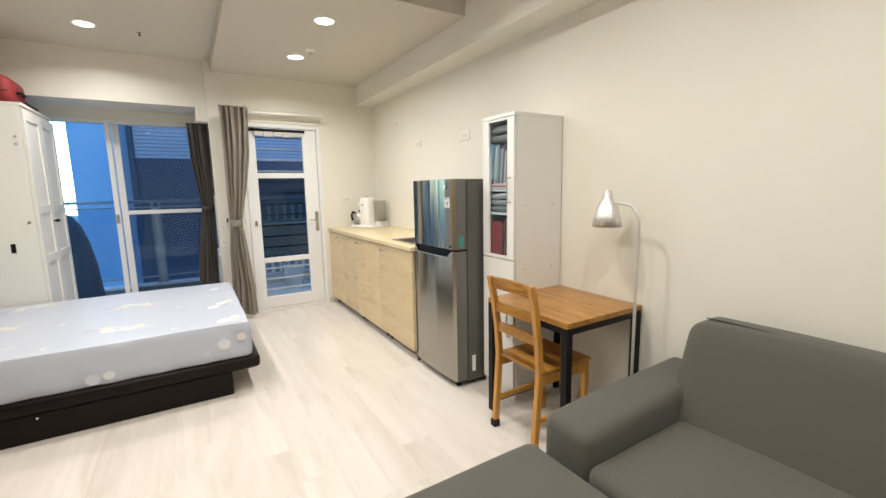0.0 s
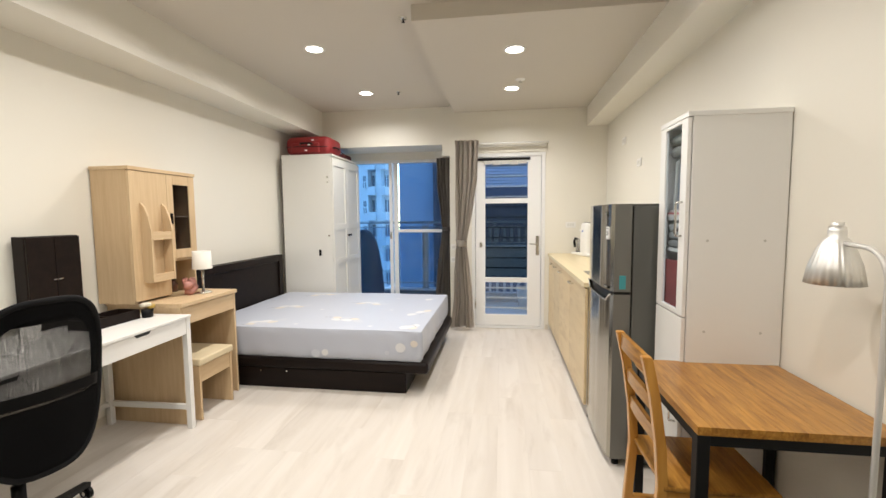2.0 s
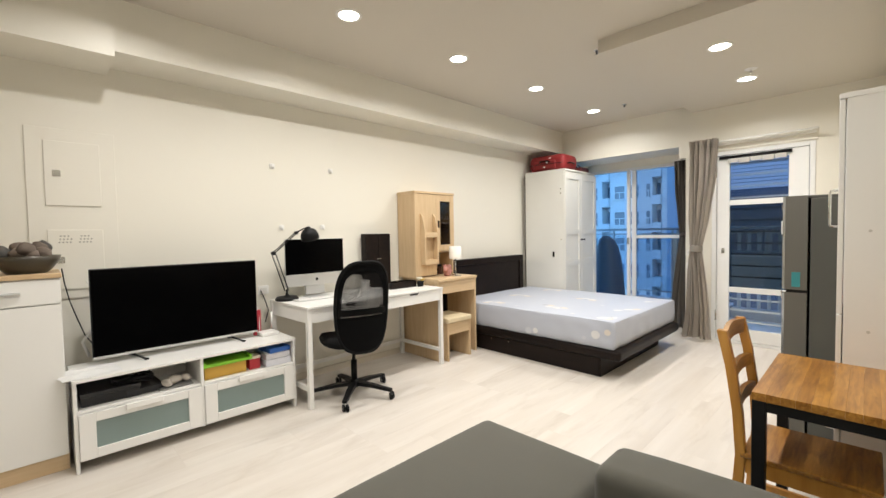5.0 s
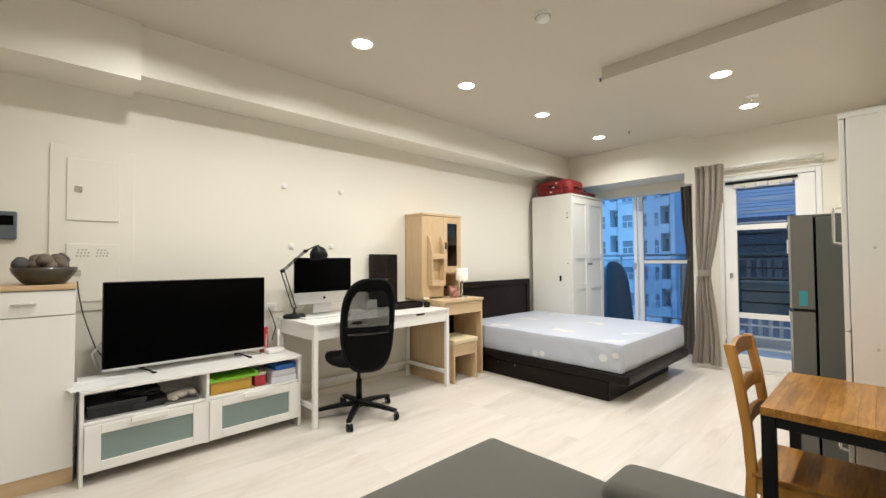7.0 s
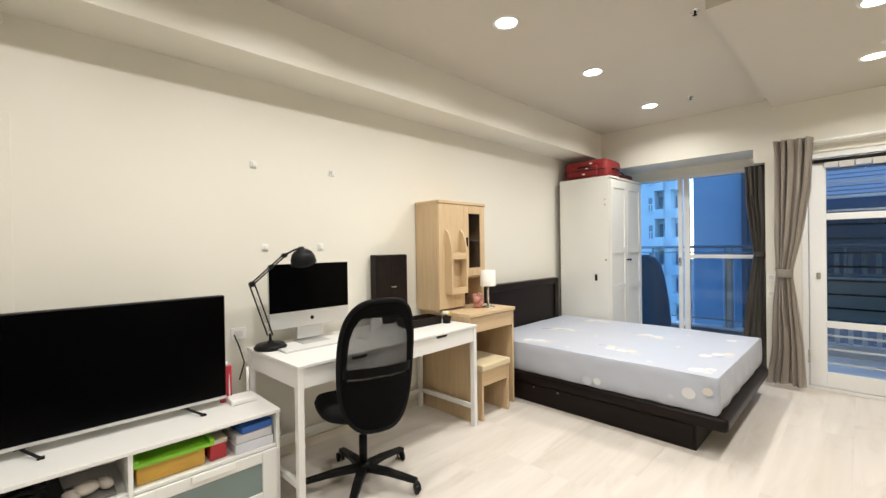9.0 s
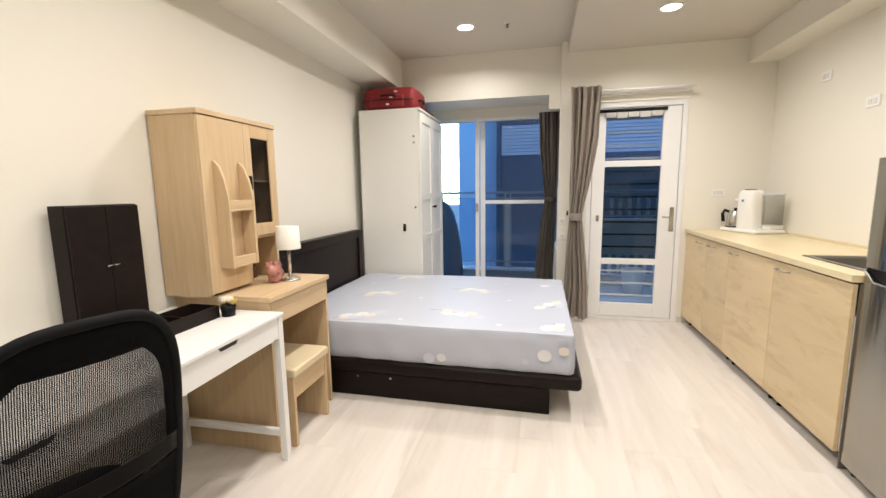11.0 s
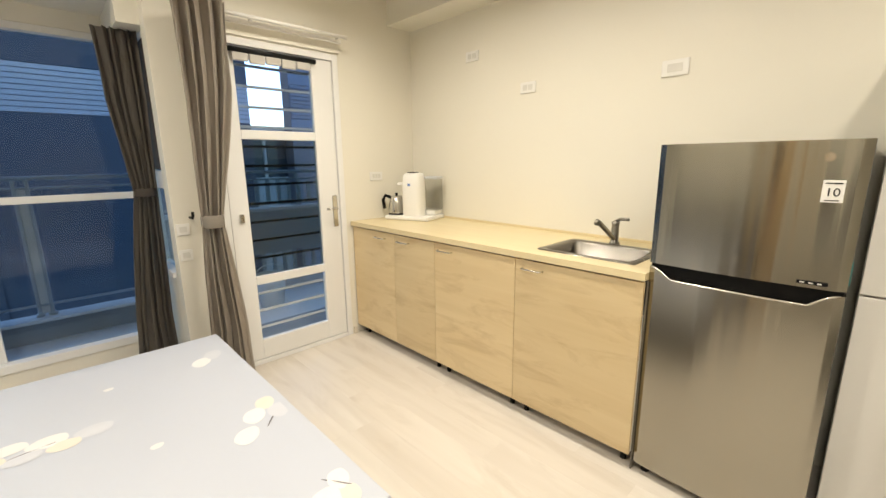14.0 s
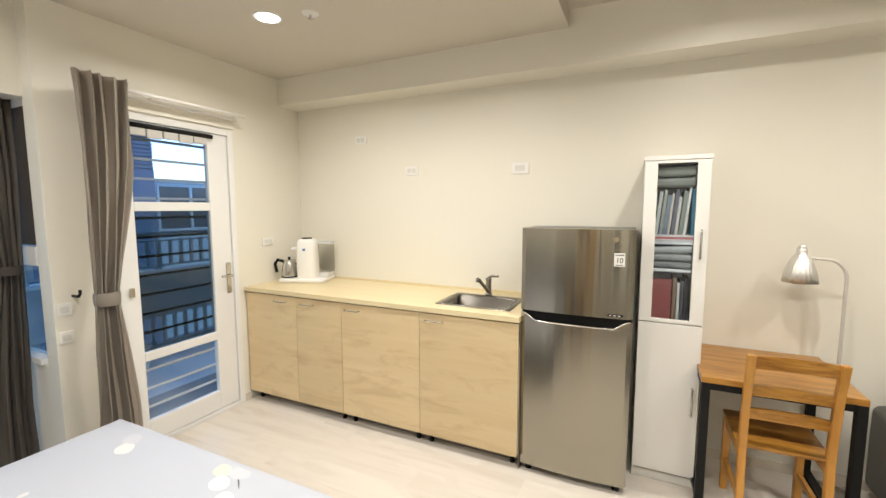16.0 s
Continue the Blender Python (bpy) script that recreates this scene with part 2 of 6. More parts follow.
def box(bm, x0, x1, y0, y1, z0, z1, bev=0.0, seg=2):
    r = bmesh.ops.create_cube(bm, size=1)
    vs = r["verts"]
    for v in vs:
        v.co = Vector(((x0 + x1) / 2 + v.co.x * (x1 - x0), (y0 + y1) / 2 + v.co.y * (y1 - y0), (z0 + z1) / 2 + v.co.z * (z1 - z0)))
    if bev:
        es = list({e for v in vs for e in v.link_edges})
        bmesh.ops.bevel(bm, geom=es, offset=bev, segments=seg, profile=0.5, affect="EDGES")
    return bm


def bx(name, parent, material, x0, x1, y0, y1, z0, z1, bev=0.003, label="", seg=2):
    return part(name, box(bmesh.new(), x0, x1, y0, y1, z0, z1, bev, seg), material, parent, label)


def cyl(bm, c, r, h, axis="z", seg=24, r2=None):
    """A cylinder or cone that starts at c and runs h along the axis."""
    m = {"z": Matrix(), "x": Matrix.Rotation(radians(90), 4, "Y"), "y": Matrix.Rotation(radians(-90), 4, "X")}[axis]
    bmesh.ops.create_cone(bm, cap_ends=True, segments=seg, radius1=r, radius2=r if r2 is None else r2, depth=h, matrix=Matrix.Translation(c) @ m @ Matrix.Translation((0, 0, h / 2)))
    return bm


def lathe(bm, prof, c=(0, 0, 0), seg=32):
    """Turns a profile of (radius, height) round the upright through c."""
    rings = []
    for r, z in prof:
        rings.append([bm.verts.new((c[0] + r * math.cos(2 * math.pi * i / seg), c[1] + r * math.sin(2 * math.pi * i / seg), c[2] + z)) for i in range(seg)])
    for a, b in zip(rings, rings[1:]):
        for i in range(seg):
            bm.faces.new((a[i], a[(i + 1) % seg], b[(i + 1) % seg], b[i]))
    return bm


def tube(bm, pts, r, seg=10):
    """A round bar along points."""
    pts = [Vector(p) for p in pts]
    rings = []
    for i, p in enumerate(pts):
        d = (pts[min(i + 1, len(pts) - 1)] - pts[max(i - 1, 0)]).normalized()
        u = d.orthogonal().normalized() if i == 0 else (rings[-1][1] - d * rings[-1][1].dot(d)).normalized()
        w = d.cross(u)
        rings.append(([bm.verts.new(p + r * (math.cos(a) * u + math.sin(a) * w)) for a in (2 * math.pi * k / seg for k in range(seg))], u))
    for (a, _), (b, _) in zip(rings, rings[1:]):
        for k in range(seg):
            bm.faces.new((a[k], a[(k + 1) % seg], b[(k + 1) % seg], b[k]))
    bm.faces.new(list(reversed(rings[0][0])))
    bm.faces.new(rings[-1][0])
    return bm


def structure(name, material, *boxes, bev=0.0):
    bm = bmesh.new()
    for b in boxes:
        box(bm, *b, bev)
    return tagged(part(name, bm, material), kind="structure")


# ---- the room ----
XL, XR, YD, YW, YB = -1.60, 2.36, 5.25, 5.95, -2.6
ZC, ZK, ZB = 2.805, 2.70, 2.48
structure("wall_west", PAINT, (XL - 0.15, XL, YB - 0.15, 6.1, 0, 2.95))
structure("wall_east", PAINT, (XR, XR + 0.15, YB - 0.15, 5.4, 0, 2.95))
structure("wall_south", PAINT, (XL, XR, YB - 0.15, YB, 0, 2.95))
DX0, DX1, DZ = 0.745, 1.645, 2.19
structure("wall_north_door", PAINT, (0.47, DX0, YD, YD + 0.12, 0, 2.95), (DX1, XR + 0.15, YD, YD + 0.15, 0, 2.95), (DX0, DX1, YD, YD + 0.15, DZ, 2.95))
structure("wall_window_jamb", PAINT, (0.47, 0.56, YD + 0.12, 6.05, 0, 0.70), (0.47, 0.56, YD + 0.12, 6.05, 2.19, 2.95))
structure("wall_over_window", PAINT, (XL, 0.36, 5.36, 6.05, 2.335, 2.95), (0.36, 0.47, 5.36, 6.05, 2.19, 2.95))
structure("window_header", PAINT, (XL, 0.36, YW - 0.05, 6.05, 2.23, 2.335))
structure("wall_under_window", PAINT, (XL, 0.47, YW - 0.04, 6.05, 0, 0.16))
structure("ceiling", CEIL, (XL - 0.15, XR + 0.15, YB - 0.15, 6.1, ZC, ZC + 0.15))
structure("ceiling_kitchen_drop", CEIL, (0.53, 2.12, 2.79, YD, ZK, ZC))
structure("beam_west", PAINT, (XL, -1.24, -0.02, 5.36, ZB, ZC), (XL, -1.19, YB, -0.02, 2.43, ZC))
structure("beam_east", PAINT, (2.12, XR, YB, YD, ZB, ZC))
structure("subfloor", CONCRETE, (XL - 0.15, XR + 0.15, YB - 0.15, 6.05, -0.15, -0.012))

# window with two sliding leaves
win = thing("window_1", 0, YW, 0, label="white aluminium sliding window with a lower rail", category="window", kind="structure")
for n, b in (("frame_top", (XL, 0.47, -0.04, 0.06, 2.19, 2.23)), ("frame_bottom", (XL, 0.47, -0.05, 0.06, 0.16, 0.215)), ("frame_side", (0.43, 0.47, -0.04, 0.06, 0.215, 2.19)),
             ("mullion", (-0.50, -0.455, -0.045, 0.0, 0.215, 2.19)), ("mullion", (-0.445, -0.385, 0.005, 0.05, 0.215, 2.19)), ("rail", (-0.385, 0.43, 0.005, 0.045, 1.19, 1.235))):
    bx(n, win, WHITE_FRAME, *b, 0.004)
for b in ((XL, -0.50, -0.025, -0.019, 0.215, 2.19), (-0.385, 0.43, 0.022, 0.028, 1.235, 2.19), (-0.385, 0.43, 0.022, 0.028, 0.215, 1.19)):
    bx("pane", win, glass("blue_tinted_pane", (0.76, 0.91, 1.0)) if b[0] < -1 else glass("screened_pane", (0.66, 0.73, 0.80)), *b, 0).visible_shadow = False
bx("latch", win, CHROME, -0.495, -0.465, -0.06, -0.045, 1.1, 1.2, 0.004)

side_win = thing("window_2", 0.515, 5.66, 0, label="narrow side window of the bay with a white rail", category="window", kind="structure")
for n, b in (("frame_side", (-0.03, 0.03, -0.29, -0.25, 0.70, 2.19)), ("frame_side", (-0.03, 0.03, 0.25, 0.29, 0.70, 2.19)), ("rail", (-0.035, 0.03, -0.25, 0.25, 1.27, 1.38)),
             ("sill", (-0.06, 0.03, -0.25, 0.25, 0.70, 0.735)), ("frame_top", (-0.03, 0.03, -0.25, 0.25, 2.15, 2.19))):
    bx(n, side_win, WHITE_FRAME, *b, 0.004)
for z0, z1 in ((0.735, 1.27), (1.38, 2.15)):
    bx("pane", side_win, glass("blue_tinted_pane", (0.76, 0.91, 1.0)), -0.003, 0.003, -0.25, 0.25, z0, z1, 0).visible_shadow = False
bx("blind", side_win, CURTAIN_DARK, -0.03, -0.015, -0.25, 0.25, 1.39, 2.15, 0.003, "dark brown fabric blind")

# balcony door
door = thing("door_1", 0, YD, 0, label="white balcony door with three stacked panes", category="door", kind="structure")
for n, b in (("door_frame", (DX0, DX0 + 0.045, -0.012, 0.1, 0, DZ)), ("door_frame", (DX1 - 0.045, DX1, -0.012, 0.1, 0, DZ)), ("door_frame", (DX0 + 0.045, DX1 - 0.045, -0.012, 0.1, DZ - 0.045, DZ)),
             ("threshold", (DX0 + 0.045, DX1 - 0.045, -0.012, 0.1, 0, 0.03)),
             ("stile", (DX0 + 0.05, 0.915, 0.0, 0.045, 0.035, DZ - 0.05)), ("stile", (1.435, DX1 - 0.05, 0.0, 0.045, 0.035, DZ - 0.05)),
             ("rail", (0.915, 1.435, 0.0, 0.045, 0.035, 0.175)), ("rail", (0.915, 1.435, 0.0, 0.045, 0.585, 0.645)), ("rail", (0.915, 1.435, 0.0, 0.045, 1.575, 1.635)), ("rail", (0.915, 1.435, 0.0, 0.045, 2.075, DZ - 0.05))):
    bx(n, door, WHITE_FRAME, *b, 0.004)
# the upper pane's tint is added only to dim the bright sky behind
for b, g in (((0.915, 1.435, 0.02, 0.025, 0.175, 0.585), GLASS), ((0.915, 1.435, 0.02, 0.025, 0.645, 1.575), glass("pane_behind_insect_screen", (0.50, 0.58, 0.62))), ((0.915, 1.435, 0.02, 0.025, 1.635, 2.075), glass("sky_dimming_door_pane", (0.70, 0.77, 0.86)))):
    bx("pane", door, g, *b, 0).visible_shadow = False
for k in range(15):
    z = 0.25 + k * 0.128
    if not (0.58 < z < 0.66 or 1.57 < z < 1.65):
        bx("security_bar", door, BLACK_STEEL if 0.66 < z < 1.57 else ALU, 0.90, 1.45, 0.055, 0.065, z - 0.009, z + 0.009, 0.002)
bm = box(bmesh.new(), 1.535, 1.575, -0.008, 0.0, 0.93, 1.17, 0.006, 3)
plate = part("handle_plate", bm, CHROME, door, "satin chrome handle plate")
part("lever", tube(bmesh.new(), [(1.555, 0, 1.07), (1.555, -0.045, 1.07), (1.545, -0.055, 1.07), (1.46, -0.055, 1.075)], 0.009), CHROME, plate, smooth=True)
bx("catch", door, CHROME, 0.845, 0.875, -0.02, 0.0, 1.03, 1.09, 0.004)
for z in (0.25, 1.9):
    part("hinge", cyl(bmesh.new(), (0.79, -0.012, z), 0.009, 0.11), CHROME, door, smooth=True)
blind = thing("roller_blind", 1.15, 5.23, 2.085, label="rolled-up pleated blind on a dark rod", category="blind")
part("rod", tube(bmesh.new(), [(-0.33, 0, 0.03), (0.31, 0, 0.03)], 0.017), PLASTIC_K, blind, smooth=True)
bm = bmesh.new()
for k in range(5):
    box(bm, -0.25 + k * 0.105, -0.15 + k * 0.105, -0.012, 0.008, -0.035 - 0.008 * (k % 2), 0.015, 0.008)
part("folded_cloth", bm, surf("pale_blind_cloth", (0.55, 0.53, 0.5), 0.8), blind)
rail = thing("curtain_rail", 1.1, 5.12, 2.27, label="white double curtain rail above the door", category="curtain rail")
part("rail", tube(bmesh.new(), [(-0.45, 0.012, 0.02), (0.57, 0.012, 0.02)], 0.012), PLASTIC_W, rail, smooth=True)
bx("rail", rail, PLASTIC_W, -0.42, 0.55, 0.055, 0.085, -0.012, 0.012, 0.003)
bx("backing_board", rail, PAINT, -0.40, 0.56, 0.115, 0.129, -0.07, 0.05, 0.002)
for x in (-0.1, 0.5):
    bx("bracket", rail, PLASTIC_W, x, x + 0.018, 0.02, 0.115, 0.004, 0.014, 0.002)


# ceiling downlights; the last four are unseen ones, added to brighten the room
SEEN_AND_ADDED_LAMPS = [(-0.45, 1.165, ZC), (-0.44, 2.23, ZC), (-0.41, 3.37, ZC), (-0.39, 4.62, ZC), (1.217, 3.367, ZK), (1.217, 4.356, ZK), (-0.45, 0.05, ZC), (1.22, 1.95, ZC), (1.22, 0.55, ZC), (1.22, -1.0, ZC)]
LED = glow("downlight_diffuser", (1.0, 0.93, 0.82), 14.0)
for x, y, z in SEEN_AND_ADDED_LAMPS:
    d = thing("ceiling_downlight", x, y, z, label="round white recessed downlight, switched on", category="downlight", group="ceiling downlights")
    bm = lathe(bmesh.new(), [(0.066, -0.001), (0.069, -0.007), (0.083, -0.006), (0.086, 0.0)])
    part("trim_ring", bm, PLASTIC_W, d, smooth=True)
    part("diffuser", cyl(bmesh.new(), (0, 0, -0.0035), 0.067, 0.003), LED, d)
    lamp = bpy.data.lights.new("downlight_light", "AREA")
    lamp.shape, lamp.size, lamp.energy, lamp.color, lamp.spread = "DISK", 0.11, LAMP_POWER, LAMP_COLOUR, radians(156)
    lo = new("downlight_light", lamp)
    lo.matrix_basis = pose(0, 0, -0.009)
    lo.parent = d

# ---- curtains ----
def curtain(name, x, y, prof, folds, depth, material, label):
    """Gathered cloth: prof gives (height, half width, sideways shift) from the top down; folds run its whole length."""
    th = thing(name, x, y, 0, label=label, category="curtain")
    bm = bmesh.new()
    n = folds * 12
    rows = []
    for i in range(41):
        f = i / 40 * (len(prof) - 1)
        k = min(int(f), len(prof) - 2)
        u = f - k
        u = u * u * (3 - 2 * u)
        z, hw, sh = (prof[k][c] * (1 - u) + prof[k + 1][c] * u for c in range(3))
        rows.append([])
        for j in range(n + 1):
            s = j / n * 2 - 1
            drift = 1.1 * noise.noise((s * 2.3 + x * 7, z * 0.45, 4.0)) + 0.45 * noise.noise((s * 4.6, z * 1.3, x * 3))
            ph = s * folds * math.pi + 2.6 * drift
            deep = depth * (0.85 + 0.9 * noise.noise((s * 2.6 + 5.0, z * 0.8, x)))
            squeeze = min(1, hw / 0.10)
            rows[-1].append(bm.verts.new((sh + s * hw + 0.010 * math.sin(ph * 2 + 1.0), deep * (0.55 + 0.45 * squeeze) * math.sin(ph) + 0.016 * noise.noise((s * 3, z * 2.2, x)), z + (0.02 * noise.noise((s * 2.0, 7.0, x)) if i == 40 else 0))))
    for a, b in zip(rows, rows[1:]):
        for j in range(n):
            bm.faces.new((a[j], a[j + 1], b[j + 1], b[j]))
    bmesh.ops.solidify(bm, geom=bm.faces[:], thickness=0.002)
    part("cloth", bm, material, th, smooth=True)
    return th


cur = curtain("curtain", 0.70, 5.055, [(2.325, 0.15, 0.0), (2.22, 0.142, 0.0), (1.85, 0.128, -0.012), (1.42, 0.092, -0.04), (1.09, 0.058, -0.065), (0.78, 0.085, -0.06), (0.40, 0.11, -0.045), (0.045, 0.15, -0.06)], 5, 0.042, CURTAIN, "taupe cloth curtain tied back beside the balcony door")
part("tieback", lathe(bmesh.new(), [(0.058, 1.05), (0.062, 1.065), (0.063, 1.11), (0.058, 1.125)], (-0.065, 0, 0)), surf("tieback_cloth", (0.22, 0.195, 0.165), 0.9, var=0.1, scale=20, bump=0.4, bscale=700), cur, smooth=True)
hook = thing("curtain_hook", 0.56, 5.235, 1.10, label="dark metal curtain hook on the wall", category="hook")
part("hook", tube(bmesh.new(), [(0, 0.01, 0), (0, -0.05, 0), (0.0, -0.07, 0.02), (0, -0.07, 0.04)], 0.008), BLACK_STEEL, hook, smooth=True)
dcur = curtain("window_curtain", 0.34, 5.53, [(2.19, 0.10, 0.022), (1.8, 0.095, 0.03), (1.25, 0.058, 0.058), (0.9, 0.08, 0.03), (0.45, 0.10, 0.0), (0.03, 0.12, -0.01)], 5, 0.03, surf("brown_curtain", (0.21, 0.185, 0.16), 0.9, var=0.08, scale=8, bump=0.4, bscale=700), "dark taupe curtain gathered at the window")
part("tieback", lathe(bmesh.new(), [(0.058, 1.225), (0.062, 1.24), (0.062, 1.26), (0.058, 1.275)], (0.058, 0, 0)), CURTAIN_DARK, dcur, smooth=True)

# ---- bed ----
bed = thing("bed", -0.45, 3.945, 0, label="dark wood platform bed with drawers and a plain headboard", category="bed")
bx("base", bed, ESPRESSO, -1.0, 0.815, -0.77, 0.70, 0, 0.17, 0.004)
bx("platform", bed, ESPRESSO, -1.0, 1.0, -0.80, 0.80, 0.17, 0.265, 0.03, seg=4)
bx("drawer", bed, ESPRESSO, -0.95, 0.80, -0.778, -0.77, 0.012, 0.168, 0.003)
for x in (-0.43, -0.20):
    part("screw_cap", cyl(bmesh.new(), (x, -0.784, 0.145), 0.007, 0.006, "y", 12), CHROME, bed)
hb = bx("headboard", bed, ESPRESSO, -1.10, -1.03, -0.885, 0.675, 0.0, 0.985, 0.006)
bx("headboard_frame", hb, ESPRESSO, -1.03, -1.012, 0.595, 0.675, 0.0, 0.985, 0.004)
bx("headboard_frame", hb, ESPRESSO, -1.03, -1.012, -0.885, -0.805, 0.0, 0.985, 0.004)
bx("headboard_frame", hb, ESPRESSO, -1.03, -1.012, -0.805, 0.595, 0.915, 0.985, 0.004)

FITTED = surf("fitted_sheet", (0.475, 0.505, 0.58), 0.48, var=0.03, scale=3, bump=0.25, bscale=500)
mattress = thing("mattress", -0.45, 3.945, 0.265, label="mattress in a pale blue-grey fitted sheet with printed flowers", category="mattress")
MX0, MX1, MY0, MY1, MH = -1.0, 0.945, -0.785, 0.785, 0.258


def sheet_z(x, y):
    return MH + 0.004 * noise.noise((x * 1.7, y * 1.7, 0)) + 0.002 * noise.noise((x * 6, y * 6, 3))


bm = bmesh.new()
NX, NY = 56, 40
grid = []
for i in range(NX + 1):
    grid.append([])
    for j in range(NY + 1):
        x, y = MX0 + (MX1 - MX0) * i / NX, MY0 + (MY1 - MY0) * j / NY
        d = min(x - MX0, MX1 - x, y - MY0, MY1 - y)
        grid[-1].append(bm.verts.new((x, y, sheet_z(x, y) - (0.008 * (1 - d / 0.036) ** 2 if d < 0.036 else 0))))
for i in range(NX):
    for j in range(NY):
        bm.faces.new((grid[i][j], grid[i + 1][j], grid[i + 1][j + 1], grid[i][j + 1]))
rim = [grid[i][0] for i in range(NX)] + [grid[NX][j] for j in range(NY)] + [grid[i][NY] for i in range(NX, 0, -1)] + [grid[0][j] for j in range(NY, 0, -1)]
prev = [bm.verts.new(v.co) for v in rim]
cx, cy = (MX0 + MX1) / 2, (MY0 + MY1) / 2
for k, (z, out) in enumerate(((0.23, 0.007), (0.19, 0.008), (0.13, 0.010), (0.07, 0.010), (0.02, 0.004), (0.0, -0.012))):
    ring = []
    for q, v in enumerate(rim):
        ox = out * (1 if v.co.x >= MX1 - 1e-6 else -1 if v.co.x <= MX0 + 1e-6 else 0)
        oy = out * (1 if v.co.y >= MY1 - 1e-6 else -1 if v.co.y <= MY0 + 1e-6 else 0)
        tug = max(0.0, 1 - math.hypot(MX1 - v.co.x, v.co.y - MY0) / 0.5)
        w = (0.006 + 0.012 * tug) * noise.noise((v.co.x * 8 + z * 9, v.co.y * 8, z * 14)) + 0.003 * math.sin(q * 0.9 + z * 20) * (1 if k > 1 else 0)
        ring.append(bm.verts.new((v.co.x + ox + w * (1 if oy == 0 else 0), v.co.y + oy + w * (1 if ox == 0 else 0), z)))
    m = len(rim)
    for q in range(m):
        bm.faces.new((prev[q], ring[q], ring[(q + 1) % m], prev[(q + 1) % m]))
    prev = ring
part("fitted_sheet", bm, FITTED, mattress, smooth=True)
PRINTS = {
    "white": surf("print_white", (0.68, 0.68, 0.69), 0.75, var=0.08, scale=30, bump=0.2, bscale=500),
    "cream": surf("print_cream", (0.68, 0.625, 0.56), 0.75, var=0.08, scale=30, bump=0.2, bscale=500),
    "pale": surf("print_pale", (0.545, 0.565, 0.625), 0.75, var=0.06, scale=30, bump=0.2, bscale=500),
    "stem": surf("print_stem", (0.12, 0.11, 0.12), 0.75),
}


def petal(kind, x, y, a, b, turn):
    """A printed petal that follows the top of the sheet (world x, y)."""
    bm = bmesh.new()
    ring = []
    for k in range(20):
        t = 2 * math.pi * k / 20
        px, py = a * math.cos(t) * (1 + 0.08 * math.sin(3 * t + x * 9)), b * math.sin(t)
        u, v = x + 0.45 + px * math.cos(turn) - py * math.sin(turn), y - 3.945 + px * math.sin(turn) + py * math.cos(turn)
        u, v = min(u, MX1 - 0.03), max(v, MY0 + 0.03)
        ring.append(bm.verts.new((u, v, sheet_z(u, v) + 0.0012)))
    bm.faces.new(ring)
    part("printed_" + ("stem" if kind == "stem" else "petal"), bm, PRINTS[kind], mattress)


def side_petal(kind, x, z, a, b):
    bm = bmesh.new()
    bm.faces.new([bm.verts.new((x + 0.45 + a * math.cos(t), MY0 - 0.0165, z - 0.265 + b * math.sin(t))) for t in (2 * math.pi * k / 18 for k in range(18))])
    part("printed_petal", bm, PRINTS[kind], mattress)


def spray(x, y, turn, flip=1):
    """A sprig: round petals in cream, white and pale grey along a stem."""
    c, s = math.cos(turn), math.sin(turn)
    for kind, u, v, r in (("stem", -0.16, 0.0, 0.05), ("cream", -0.085, -0.02, 0.045), ("white", -0.05, 0.045, 0.05), ("pale", 0.0, -0.03, 0.05), ("white", 0.05, 0.03, 0.055), ("cream", 0.10, -0.02, 0.045), ("pale", 0.17, 0.03, 0.055), ("stem", 0.02, 0.0, 0.06)):
        v *= flip
        X, Y = x + u * c - v * s, y + u * s + v * c
        if kind == "stem":
            petal(kind, X, Y, r, 0.003, turn + 0.3)
        else:
            petal(kind, X, Y, r, r * 0.72, turn + 0.2 * flip)


spray(-0.94, 4.53, 0.35)
spray(-0.24, 4.11, -0.2)
spray(-1.0, 3.88, 0.4)
spray(-0.26, 3.47, -0.25, -1)
spray(-0.93, 3.26, 0.55)
for kind, x, y, a in (("white", 0.34, 4.40, 0.05), ("pale", 0.40, 4.45, 0.05), ("white", 0.30, 3.70, 0.05), ("white", 0.36, 3.80, 0.05), ("cream", 0.42, 3.86, 0.045), ("pale", 0.44, 3.78, 0.05), ("white", 0.35, 3.25, 0.06), ("cream", 0.415, 3.235, 0.04), ("white", 0.42, 3.31, 0.042),
                      ("white", 0.05, 3.25, 0.022), ("white", -0.60, 3.25, 0.02), ("white", 0.07, 3.85, 0.02), ("white", -0.62, 3.82, 0.02), ("white", -1.2, 4.25, 0.02), ("white", 0.0, 4.4, 0.018)):
    petal(kind, x, y, a, a * 0.75, x * 3)
petal("stem", 0.40, 3.74, 0.05, 0.003, 0.9)
petal("stem", 0.41, 3.30, 0.05, 0.003, 2.2)
for kind, x, z, a in (("white", 0.33, 0.385, 0.042), ("cream", 0.44, 0.42, 0.03), ("pale", -0.38, 0.315, 0.038), ("white", -0.30, 0.325, 0.03), ("pale", 0.22, 0.34, 0.02)):
    side_petal(kind, x, z, a, a * 0.9)

